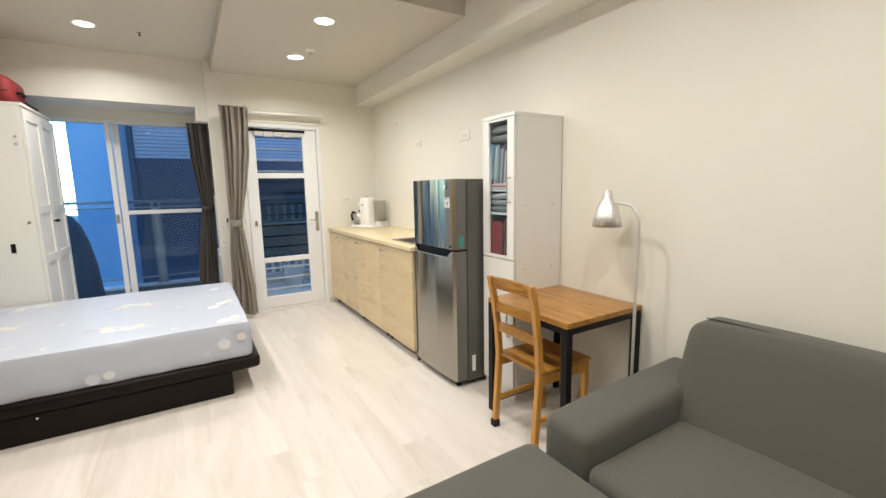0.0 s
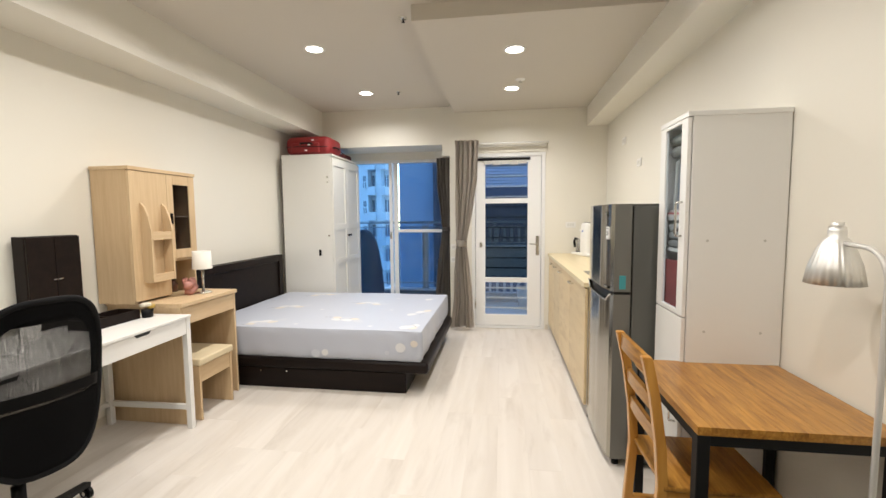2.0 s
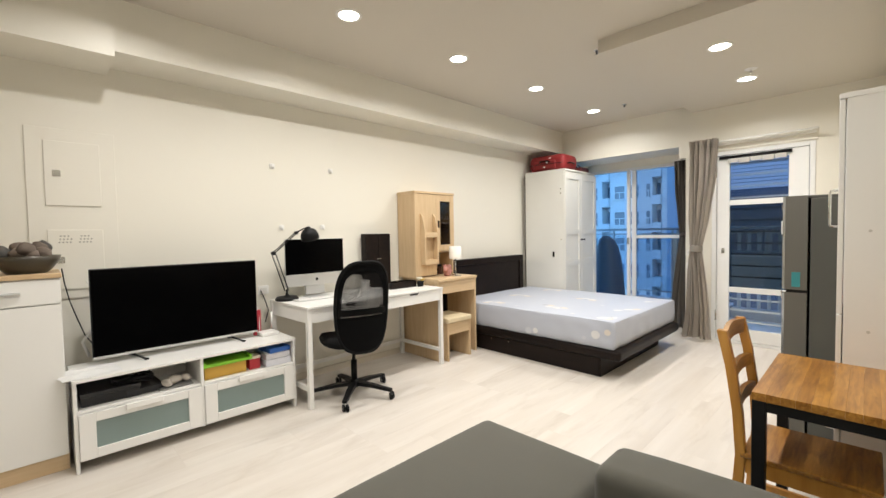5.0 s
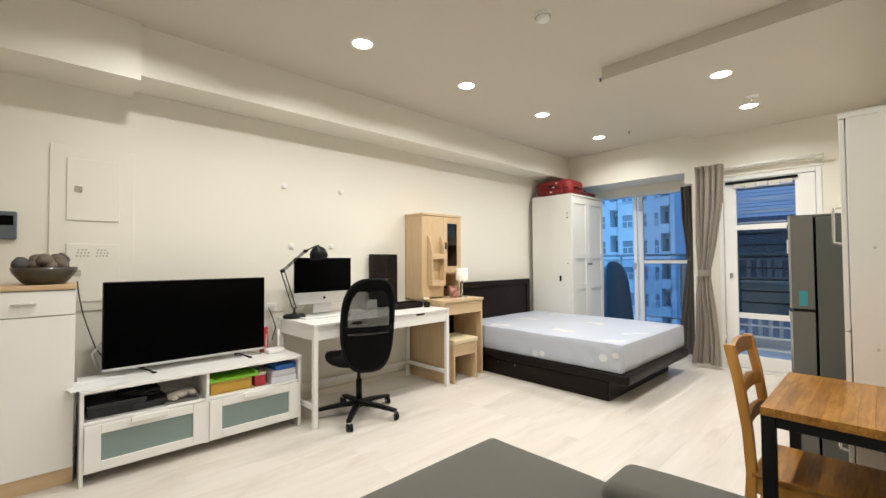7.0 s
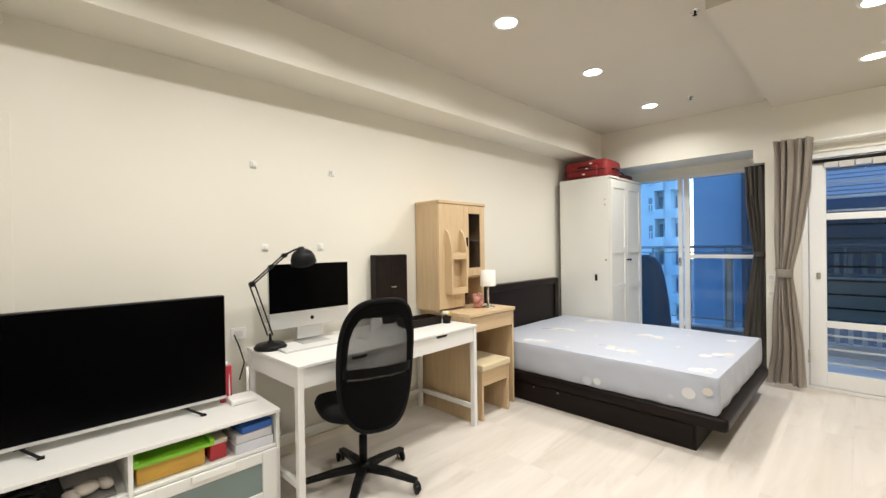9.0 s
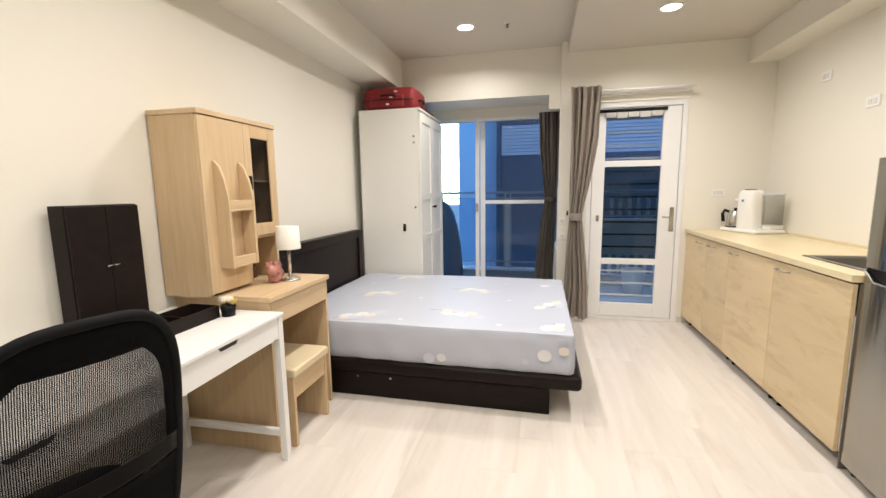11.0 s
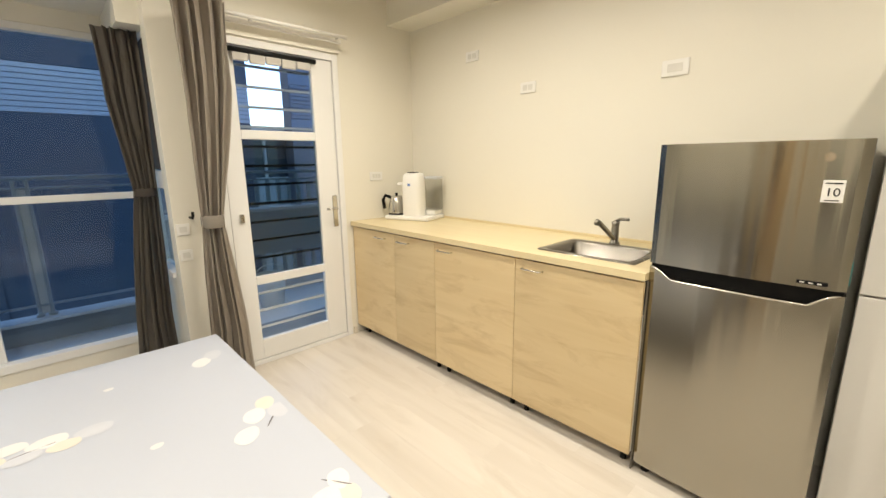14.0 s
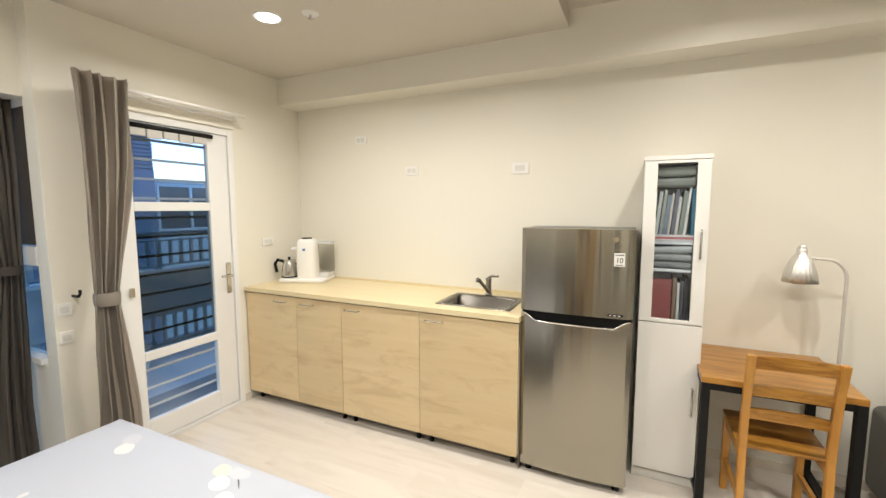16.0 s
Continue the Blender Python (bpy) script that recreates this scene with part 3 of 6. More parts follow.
# ---- wardrobe ----
ward = thing("wardrobe", -1.235, 5.24, 0, label="off-white two-door wardrobe with panelled doors and black knobs", category="wardrobe")
bx("carcass", ward, WARD, -0.285, 0.335, -0.46, 0.46, 0, 2.15, 0.003)
bx("top_board", ward, WARD, -0.285, 0.36, -0.462, 0.462, 2.15, 2.172, 0.003)
for y0, ky in ((-0.458, -0.035), (0.002, 0.035)):
    d = bx("door", ward, WARD, 0.337, 0.348, y0, y0 + 0.456, 0.06, 2.13, 0.002)
    for b in ((y0, y0 + 0.07, 0.06, 2.13), (y0 + 0.386, y0 + 0.456, 0.06, 2.13)):
        bx("stile", d, WARD, 0.348, 0.36, *b, 0.003)
    for z0, z1 in ((0.06, 0.16), (0.84, 0.91), (1.27, 1.34), (2.04, 2.13)):
        bx("rail", d, WARD, 0.348, 0.36, y0 + 0.07, y0 + 0.386, z0, z1, 0.003)
    part("knob", lathe(bmesh.new(), [(0.006, 0), (0.006, 0.012), (0.014, 0.02), (0.013, 0.03), (0.0, 0.032)]), PLASTIC_K, d, "small black knob", True).matrix_basis = pose(0.36, ky, 1.19, 0, 90, 0)
for x, z in ((0.29, 1.90), (0.29, 1.84), (0.295, 1.20)):
    part("screw_cover", cyl(bmesh.new(), (x, -0.466, z), 0.011, 0.006, "y", 16), CHROME, ward)
bx("lock_plate", ward, PLASTIC_K, 0.16, 0.19, -0.467, -0.46, 0.955, 1.03, 0.003, "black recessed lock plate")
# dark strip stands for the shadow in the gap behind the wardrobe
bx("back_edge_strip", ward, surf("gap_shade", (0.12, 0.11, 0.10), 0.6), -0.30, -0.286, -0.455, -0.44, 0, 2.13, 0.001)

case = thing("suitcase", -1.22, 5.05, 2.172, label="red cloth suitcase lying on top of the wardrobe", category="suitcase")
bm = box(bmesh.new(), -0.29, 0.28, -0.2, 0.22, 0.008, 0.235, 0.075, 5)
part("shell", bm, RED, case, smooth=True)
bx("pocket", case, RED, -0.2, 0.16, -0.222, -0.19, 0.03, 0.15, 0.015, seg=3)
part("zip", tube(bmesh.new(), [(-0.27, -0.205, 0.10), (-0.1, -0.226, 0.105), (0.1, -0.226, 0.10), (0.26, -0.205, 0.10)], 0.005), PLASTIC_K, case, smooth=True)
part("handle", tube(bmesh.new(), [(-0.08, -0.215, 0.13), (-0.06, -0.25, 0.14), (0.06, -0.25, 0.14), (0.08, -0.215, 0.13)], 0.010), PLASTIC_K, case, "black handle", True)
part("handle", tube(bmesh.new(), [(0.275, -0.08, 0.10), (0.305, -0.06, 0.105), (0.305, 0.06, 0.105), (0.275, 0.08, 0.10)], 0.010), PLASTIC_K, case, "black handle", True)
for x, z in ((0.02, 0.115), (-0.02, 0.05), (0.07, 0.17)):
    bx("badge", case, PLASTIC_W, x, x + 0.03, -0.232, -0.222, z, z + 0.015, 0.002, "small white badge")
for x in (-0.22, 0.2):
    bx("foot", case, PLASTIC_K, x, x + 0.04, -0.15, 0.15, 0, 0.01, 0.002)
bag = thing("folded_bag", -1.15, 5.50, 2.172, label="dark red folded bag on top of the wardrobe", category="bag")
bx("body", bag, surf("maroon_cloth", (0.10, 0.02, 0.02), 0.8, bump=0.3), -0.2, 0.2, -0.12, 0.14, 0, 0.09, 0.03, seg=3)
part("strap", tube(bmesh.new(), [(0.1, -0.1, 0.08), (0.15, -0.13, 0.11), (0.2, -0.05, 0.06)], 0.008), PLASTIC_K, bag, smooth=True)

# ---- kitchen ----
def unit(y0, y1, doors, label, top=0.9215):
    u = thing("kitchen_base_cabinet", 2.045, (y0 + y1) / 2, 0, label=label, category="cabinet", group="kitchen base cabinets")
    h = (y1 - y0) / 2
    bx("body", u, WHITE, -0.325, 0.31, -h + 0.001, h - 0.001, 0.085, top, 0.002)
    for a, b, hy in doors:
        c = (y0 + y1) / 2
        d = bx("door", u, KITCHEN_OAK, -0.348, -0.328, a - c + 0.0015, b - c - 0.0015, 0.082, 0.911, 0.0015)
        part("handle", tube(bmesh.new(), [(-0.348, hy - c - 0.06, 0.868), (-0.372, hy - c - 0.058, 0.868), (-0.375, hy - c - 0.05, 0.868), (-0.375, hy - c + 0.05, 0.868), (-0.372, hy - c + 0.058, 0.868), (-0.348, hy - c + 0.06, 0.868)], 0.0045), CHROME, d, "thin chrome bar handle", True)
    for y in (-h + 0.05, h - 0.05):
        for x in (-0.27, 0.25):
            part("foot", cyl(bmesh.new(), (x, y, 0), 0.015, 0.085, seg=16), PLASTIC_K, u, smooth=True)
    return u


unit(4.27, 5.235, [(4.27, 4.70, 4.59), (4.70, 5.235, 4.86)], "two-door pale oak kitchen base cabinet with bar handles")
unit(3.63, 4.27, [(3.63, 4.27, 4.17)], "single-door pale oak kitchen base cabinet with a bar handle")
unit(2.965, 3.63, [(2.965, 3.63, 3.52)], "pale oak kitchen base cabinet under the sink", 0.76)
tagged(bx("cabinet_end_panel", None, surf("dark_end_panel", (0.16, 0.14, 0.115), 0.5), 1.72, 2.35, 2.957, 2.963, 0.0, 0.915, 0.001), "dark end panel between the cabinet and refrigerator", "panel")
tagged(bx("kitchen_plinth", None, surf("plinth_grey", (0.22, 0.19, 0.16), 0.6), 1.80, 1.815, 2.97, 5.24, 0.0, 0.085, 0.001), "recessed grey-brown plinth under the kitchen cabinets", "plinth")
SX0, SX1, SY0, SY1 = 1.815, 2.175, 3.07, 3.55
wt = thing("worktop", 2.02, 4.1, 0.915, label="pale wood-look kitchen worktop with a sink cut-out", category="worktop")
for q in ((-0.335, SX0 - 2.02, -1.14, 1.145), (SX1 - 2.02, 0.335, -1.14, 1.145), (SX0 - 2.0198, SX1 - 2.0202, SY1 - 4.1, 1.145), (SX0 - 2.0198, SX1 - 2.0202, -1.14, SY0 - 4.1)):
    bx("slab", wt, WORKTOP, *q, 0.007, 0.04, 0)
bx("upstand", wt, WORKTOP, 0.322, 0.337, -1.14, 1.145, 0.04, 0.055, 0.002)
sink = thing("kitchen_sink", (SX0 + SX1) / 2, (SY0 + SY1) / 2, 0.955, label="stainless steel single-bowl kitchen sink", category="sink")
SINKM = brushed("sink_steel", (0.24, 0.225, 0.205), 0.28, "y", 0.2)
hx, hy = (SX1 - SX0) / 2, (SY1 - SY0) / 2
bm = bmesh.new()
rings = []
for dx, z, r in ((0.02, 0.0, 0.02), (0.018, 0.004, 0.02), (-0.012, 0.004, 0.03), (-0.02, -0.01, 0.04), (-0.03, -0.14, 0.05), (-0.07, -0.155, 0.04)):
    ring = []
    for qx, qy, a0 in ((1, 1, 0), (-1, 1, 90), (-1, -1, 180), (1, -1, 270)):
        for k in range(6):
            a = radians(a0 + k * 18)
            ring.append(bm.verts.new((qx * (hx + dx - r) + r * math.cos(a), qy * (hy + dx - r) + r * math.sin(a), z)))
    rings.append(ring)
for a, b in zip(rings, rings[1:]):
    for k in range(24):
        bm.faces.new((a[k], a[(k + 1) % 24], b[(k + 1) % 24], b[k]))
bm.faces.new(rings[-1])
part("bowl", bm, SINKM, sink, smooth=True)
part("drain", lathe(bmesh.new(), [(0.0, 0.002), (0.025, 0.004), (0.04, 0.006), (0.045, 0.0)], (0, 0, -0.155)), CHROME, sink, smooth=True)
tap = thing("kitchen_tap", 2.215, 3.33, 0.955, label="brushed metal single-lever kitchen tap", category="tap")
TAPM = surf("brushed_nickel", (0.33, 0.31, 0.28), 0.3, 1.0, var=0.05, bump=0)
part("body", lathe(bmesh.new(), [(0.0, 0), (0.028, 0.0), (0.028, 0.008), (0.021, 0.015), (0.02, 0.11), (0.024, 0.125), (0.0, 0.135)]), TAPM, tap, smooth=True)
part("spout", tube(bmesh.new(), [(0, 0, 0.03), (-0.03, 0, 0.042), (-0.20, 0, 0.142), (-0.226, 0, 0.152), (-0.236, 0, 0.136)], 0.0135), TAPM, tap, smooth=True)
part("lever", tube(bmesh.new(), [(0.0, 0, 0.13), (-0.01, -0.03, 0.145), (-0.04, -0.085, 0.15)], 0.009), TAPM, tap, smooth=True)

# hot-water set on its tray
tray = thing("drinks_tray", 2.15, 4.99, 0.955, 19, label="white plastic tray for a kettle and water dispenser", category="tray")
bx("tray", tray, PLASTIC_W, -0.15, 0.14, -0.20, 0.205, 0, 0.034, 0.012, seg=3)
bx("tank_stand", tray, PLASTIC_W, 0.0, 0.13, -0.185, -0.03, 0.034, 0.075, 0.01)
disp = thing("water_dispenser", 2.105, 4.945, 0.989, 19, label="white countertop water dispenser with a rounded body", category="water dispenser")
bm = bmesh.new()
rings = []
for z, sx, sy in ((0, 0.078, 0.085), (0.12, 0.080, 0.086), (0.25, 0.078, 0.083), (0.315, 0.074, 0.078), (0.338, 0.062, 0.066), (0.345, 0.03, 0.03)):
    rings.append([bm.verts.new((sx * (abs(math.cos(t)) ** 0.6) * (1 if math.cos(t) > 0 else -1), sy * (abs(math.sin(t)) ** 0.6) * (1 if math.sin(t) > 0 else -1), z)) for t in (2 * math.pi * k / 32 for k in range(32))])
for a, b in zip(rings, rings[1:]):
    for k in range(32):
        bm.faces.new((a[k], a[(k + 1) % 32], b[(k + 1) % 32], b[k]))
bm.faces.new(rings[-1])
part("body", bm, PLASTIC_W, disp, smooth=True)
part("control_panel", lathe(bmesh.new(), [(0.045, 0.0), (0.045, 0.006), (0.0, 0.007)], (-0.01, 0, 0.342)), PLASTIC_K, disp, "black oval control panel", True)
bx("badge", disp, surf("blue_badge", (0.12, 0.22, 0.5), 0.4), -0.082, -0.078, -0.012, 0.012, 0.24, 0.26, 0.001)
bx("nozzle_arm", disp, PLASTIC_W, -0.05, 0.03, 0.08, 0.13, 0.245, 0.265, 0.006)
tank = thing("water_tank", 2.235, 4.865, 1.03, 19, label="clear plastic water tank with a pale lid", category="water tank")
bx("tank", tank, glass("clear_plastic", (0.8, 0.8, 0.78), 0.1), -0.06, 0.05, -0.07, 0.07, 0, 0.25, 0.012)
bx("lid", tank, surf("grey_lid", (0.5, 0.52, 0.55), 0.4), -0.062, 0.052, -0.072, 0.072, 0.251, 0.27, 0.006)
part("tube", tube(bmesh.new(), [(-0.045, 0.05, 0.2), (-0.055, 0.075, 0.1), (-0.05, 0.06, 0.03), (-0.03, 0.03, 0.02)], 0.006), PLASTIC_W, tank, smooth=True)
kettle = thing("kettle", 2.06, 5.12, 0.989, 19, label="small stainless kettle with a black handle", category="kettle")
part("body", lathe(bmesh.new(), [(0.0, 0), (0.066, 0), (0.068, 0.02), (0.062, 0.085), (0.052, 0.135), (0.044, 0.152), (0.0, 0.156)]), CHROME, kettle, smooth=True)
part("lid_knob", lathe(bmesh.new(), [(0.012, 0.153), (0.010, 0.166), (0.014, 0.176), (0.0, 0.178)]), PLASTIC_K, kettle, smooth=True)
part("handle", tube(bmesh.new(), [(-0.02, 0.045, 0.14), (-0.03, 0.09, 0.155), (-0.035, 0.112, 0.12), (-0.03, 0.102, 0.045)], 0.0135), PLASTIC_K, kettle, "black handle", True)
part("spout", tube(bmesh.new(), [(0.02, -0.045, 0.10), (0.03, -0.065, 0.125), (0.035, -0.075, 0.148)], 0.009), CHROME, kettle, smooth=True)
part("base_ring", lathe(bmesh.new(), [(0.070, -0.0), (0.072, 0.008), (0.068, 0.012)]), PLASTIC_K, kettle, smooth=True)

# sockets and switches
def plate(name, x, y, z, face, w=0.12, h=0.07, holes=2, label="white wall socket plate", category="socket"):
    rz = {"-x": 0, "-y": 90, "+x": 180}[face]
    p = thing(name, x, y, z, rz, label=label, category=category)
    bx("plate", p, PLASTIC_W, -0.009, 0.0, -w / 2, w / 2, -h / 2, h / 2, 0.003)
    for k in range(holes):
        c = (k + 0.5) / holes * w * 0.7 - w * 0.35
        bx("insert", p, surf("socket_insert", (0.68, 0.67, 0.63), 0.4), -0.0115, -0.009, c - w * 0.7 / holes * 0.4, c + w * 0.7 / holes * 0.4, -h * 0.25, h * 0.25, 0.001)
    return p


plate("wall_socket", XR, 4.545, 2.17, "-x", label="white wall socket plate high above the worktop")
plate("wall_socket", XR, 4.045, 1.893, "-x", label="white double wall socket above the worktop")
plate("wall_socket", XR, 3.146, 1.878, "-x", 0.13, 0.08, 1, "white blank wall plate beside the refrigerator")
plate("light_switch", 1.95, YD, 1.305, "-y", 0.12, 0.07, 3, "white triple light switch beside the balcony door", "switch")
plate("light_switch", 0.515, YD, 1.03, "-y", 0.07, 0.07, 1, "white wall switch beside the curtain", "switch")
plate("wall_socket", 0.515, YD, 0.87, "-y", 0.07, 0.07, 1, "white single socket beside the curtain")
plate("wall_socket", XL, 0.97, 0.86, "+x", 0.09, 0.075, 1, "white wall socket with a plug above the desk end")

# ---- refrigerator ----
fr = thing("refrigerator", 2.018, 2.66, 0, label="stainless steel two-door refrigerator with grey sides", category="refrigerator")
bx("cabinet", fr, FRIDGE_SIDE, -0.192, 0.33, -0.295, 0.295, 0.03, 1.465, 0.006)
bx("top_cover", fr, FRIDGE_SIDE, -0.24, 0.0, -0.29, 0.29, 1.465, 1.478, 0.004)


def leaf(bm, z_top, z_bottom, x_edge=-0.30, x_mid=-0.316, thick=0.098):
    ys = [-0.30 + 0.6 * k / 24 for k in range(25)]
    cols = []
    for y in ys:
        e = min(1.0, (0.30 - abs(y)) / 0.012)
        x = x_edge - (x_edge - x_mid) * (1 - (y / 0.30) ** 2) + 0.010 * (1 - e)
        cols.append([bm.verts.new(c) for c in ((x, y, z_bottom), (x, y, z_top(y)), (x_edge + thick, y, z_top(y)), (x_edge + thick, y, z_bottom))])
    for a, b in zip(cols, cols[1:]):
        for k in range(4):
            bm.faces.new((a[k], a[(k + 1) % 4], b[(k + 1) % 4], b[k]))
    bm.faces.new(cols[0])
    bm.faces.new(list(reversed(cols[-1])))
    bmesh.ops.recalc_face_normals(bm, faces=bm.faces[:])
    return bm


def scoop(y):
    return 0.985 - 0.045 * min(1, max(0, (0.285 - abs(y)) / 0.07)) ** 1.5


lower = part("door_lower", leaf(bmesh.new(), scoop, 0.05), STEEL, fr, "brushed steel lower door")
upper = part("door_upper", leaf(bmesh.new(), lambda y: 1.478, 1.0), STEEL, fr, "brushed steel upper door")
for leaf_ob in (lower, upper):
    leaf_ob.data.materials.append(surf("grey_door_edge", (0.17, 0.165, 0.145), 0.4, 0.3, var=0.05))
    for f in leaf_ob.data.polygons:
        if abs(f.normal.y) > 0.8 or f.normal.x > 0.8:
            f.material_index = 1
bx("handle_recess", fr, PLASTIC_K, -0.285, -0.198, -0.295, 0.295, 0.93, 1.0, 0.002, "black handle recess between the doors")
bm = bmesh.new()
tube(bm, [(-0.301 - 0.016 * (1 - (y / 0.30) ** 2), y, scoop(y)) for y in [-0.29 + 0.58 * k / 30 for k in range(31)]], 0.0045, 8)
part("handle_trim", bm, CHROME, lower, "polished trim along the handle", True)
bx("label_sticker", upper, PLASTIC_W, -0.3115, -0.300, -0.252, -0.199, 1.284, 1.354, 0.0004, "white sticker with the number 10")
bx("display", upper, PLASTIC_K, -0.3115, -0.300, -0.255, -0.175, 1.012, 1.024, 0.0004, "small dark indicator strip")
for k in range(3):
    bx("indicator", upper, PLASTIC_W, -0.3128, -0.311, -0.24 + k * 0.022, -0.228 + k * 0.022, 1.016, 1.020, 0.0003)
part("badge", lathe(bmesh.new(), [(0.0, 0.002), (0.014, 0.002), (0.014, 0)]), CHROME, upper, "round maker's badge").matrix_basis = pose(-0.3125, -0.205, 1.425, 0, -90, 0)
bx("side_sticker", fr, surf("teal_sticker", (0.05, 0.30, 0.32), 0.5), -0.262, -0.228, -0.3025, -0.3003, 1.015, 1.09, 0.0004, "small teal sticker on the door edge")
bx("side_sticker", fr, PLASTIC_W, -0.16, -0.13, -0.2975, -0.2955, 0.10, 0.22, 0.0004, "white information sticker low on the side")
for x in (-0.25, 0.25):
    for y in (-0.25, 0.25):
        part("foot", cyl(bmesh.new(), (x, y, 0), 0.02, 0.035, seg=16), PLASTIC_K, fr, smooth=True)
txt = bpy.data.curves.new("number_on_label", "FONT")
txt.body, txt.size, txt.extrude, txt.align_x, txt.align_y = "10", 0.037, 0.0006, "CENTER", "CENTER"
txt.materials.append(PLASTIC_K)
tob = new("label_number", txt)
tob.parent = upper
tob.matrix_basis = pose(-0.3120, -0.2255, 1.315, 90, 0, -90)
bx("label_line", upper, PLASTIC_K, -0.3122, -0.3112, -0.246, -0.205, 1.342, 1.346, 0.0001)
bx("label_line", upper, PLASTIC_K, -0.3122, -0.3112, -0.243, -0.208, 1.289, 1.292, 0.0001)

# ---- bookcase with a glass door ----
tc = thing("bookcase", 2.12, 2.173, 0, label="tall narrow white bookcase with a glass upper door", category="bookcase")
bx("side", tc, WHITE, -0.16, 0.235, -0.16, -0.144, 0, 1.85, 0.002)
bx("side", tc, WHITE, -0.16, 0.235, 0.144, 0.16, 0, 1.85, 0.002)
bx("back", tc, WHITE, 0.229, 0.236, -0.144, 0.144, 0.05, 1.85, 0)
bx("top", tc, WHITE, -0.183, 0.237, -0.163, 0.163, 1.85, 1.872, 0.002)
for z in (0.05, 0.935, 1.235, 1.39):
    bx("shelf", tc, WHITE, -0.15, 0.229, -0.144, 0.144, z, z + 0.016, 0.001)
bx("plinth", tc, WHITE, -0.155, -0.14, -0.144, 0.144, 0, 0.05, 0.001)
dl = bx("door_lower", tc, WHITE, -0.182, -0.164, -0.158, 0.158, 0.07, 0.945, 0.002)
du = new("door_upper")
du.parent = tc
for n, b in (("stile", (-0.158, -0.094, 0.952, 1.847)), ("stile", (0.094, 0.158, 0.952, 1.847)), ("rail", (-0.094, 0.094, 0.952, 0.972)), ("rail", (-0.094, 0.094, 1.832, 1.847))):
    bx(n, du, WHITE, -0.182, -0.164, *b, 0.002)
bx("pane", du, GLASS, -0.175, -0.171, -0.094, 0.094, 0.972, 1.832, 0).visible_shadow = False
for z, par in ((1.32, du), (0.44, dl)):
    part("handle", tube(bmesh.new(), [(-0.182, -0.125, z), (-0.207, -0.125, z + 0.003), (-0.209, -0.125, z + 0.015), (-0.209, -0.125, z + 0.14), (-0.207, -0.125, z + 0.152), (-0.182, -0.125, z + 0.155)], 0.0055), CHROME, par, "chrome bar handle", True)
for x, z in ((-0.085, 1.30), (0.15, 1.30), (-0.085, 0.885), (0.15, 0.885)):
    part("screw_cover", cyl(bmesh.new(), (x, -0.1615, z), 0.006, 0.002, "y", 12), surf("cover_grey", (0.55, 0.54, 0.5), 0.5), tc)


def book(x, y, z, dx, dy, dz, col, rz=0, tilt=0, label="closed book standing on a bookcase shelf", name="book"):
    b = thing(name, x, y, z, label=label, category="book", group="books in the bookcase")
    b.matrix_basis = pose(x, y, z, tilt, 0, rz)
    m = surf("book_cover_%d_%d_%d" % tuple(int(c * 99) for c in col), col, 0.5, var=0.12, scale=20)
    bm = bmesh.new()
    for q in ((0, dx, 0, 0.003, 0, dz), (0, dx, dy - 0.003, dy, 0, dz), (0, 0.004, 0.003, dy - 0.003, 0, dz)):
        box(bm, *q)
    part("cover", bm, m, b)
    bx("pages", b, surf("paper_edges", (0.66, 0.63, 0.56), 0.9, var=0.06, scale=60), 0.0045, dx - 0.004, 0.0035, dy - 0.0035, 0.003, dz - 0.003, 0)


bk = random.Random(8)
y = 2.075
for dy, dz, col, lab in ((0.016, 0.25, (0.05, 0.24, 0.33), "blue-green book standing upright on a shelf"), (0.012, 0.26, (0.62, 0.60, 0.55), "thin white book standing upright on a shelf"), (0.02, 0.24, (0.22, 0.24, 0.2), "grey-green book standing upright on a shelf"), (0.014, 0.21, (0.55, 0.5, 0.45), "pale book standing upright on a shelf"),
                         (0.018, 0.25, (0.12, 0.12, 0.14), "dark book standing upright on a shelf"), (0.012, 0.23, (0.5, 0.42, 0.36), "beige book standing upright on a shelf"), (0.02, 0.22, (0.16, 0.2, 0.24), "slate-blue book standing upright on a shelf"), (0.016, 0.25, (0.30, 0.30, 0.27), "grey book standing upright on a shelf"), (0.018, 0.24, (0.45, 0.46, 0.42), "pale grey book standing upright on a shelf")):
    book(1.985, y, 1.442, 0.17, dy, dz, col, tilt=0 if y < 2.08 else 5, label=lab)
    y += dy + (0.026 if y < 2.08 else bk.uniform(0.001, 0.006))
for k, (col, lab) in enumerate((((0.62, 0.58, 0.55), "white magazine lying flat on a shelf"), ((0.50, 0.16, 0.16), "red magazine lying flat on a shelf"), ((0.66, 0.62, 0.58), "pale magazine lying flat on a shelf"))):
    mz = thing("magazine", 1.975 + 0.004 * k, 2.19, 1.406 + k * 0.012, bk.uniform(-5, 5), label=lab, category="magazine", group="magazines in the bookcase")
    bx("pages", mz, surf("magazine_%d" % k, col, 0.4, var=0.1, scale=20), -0.01, 0.21, -0.115, 0.115, 0, 0.011, 0.002)
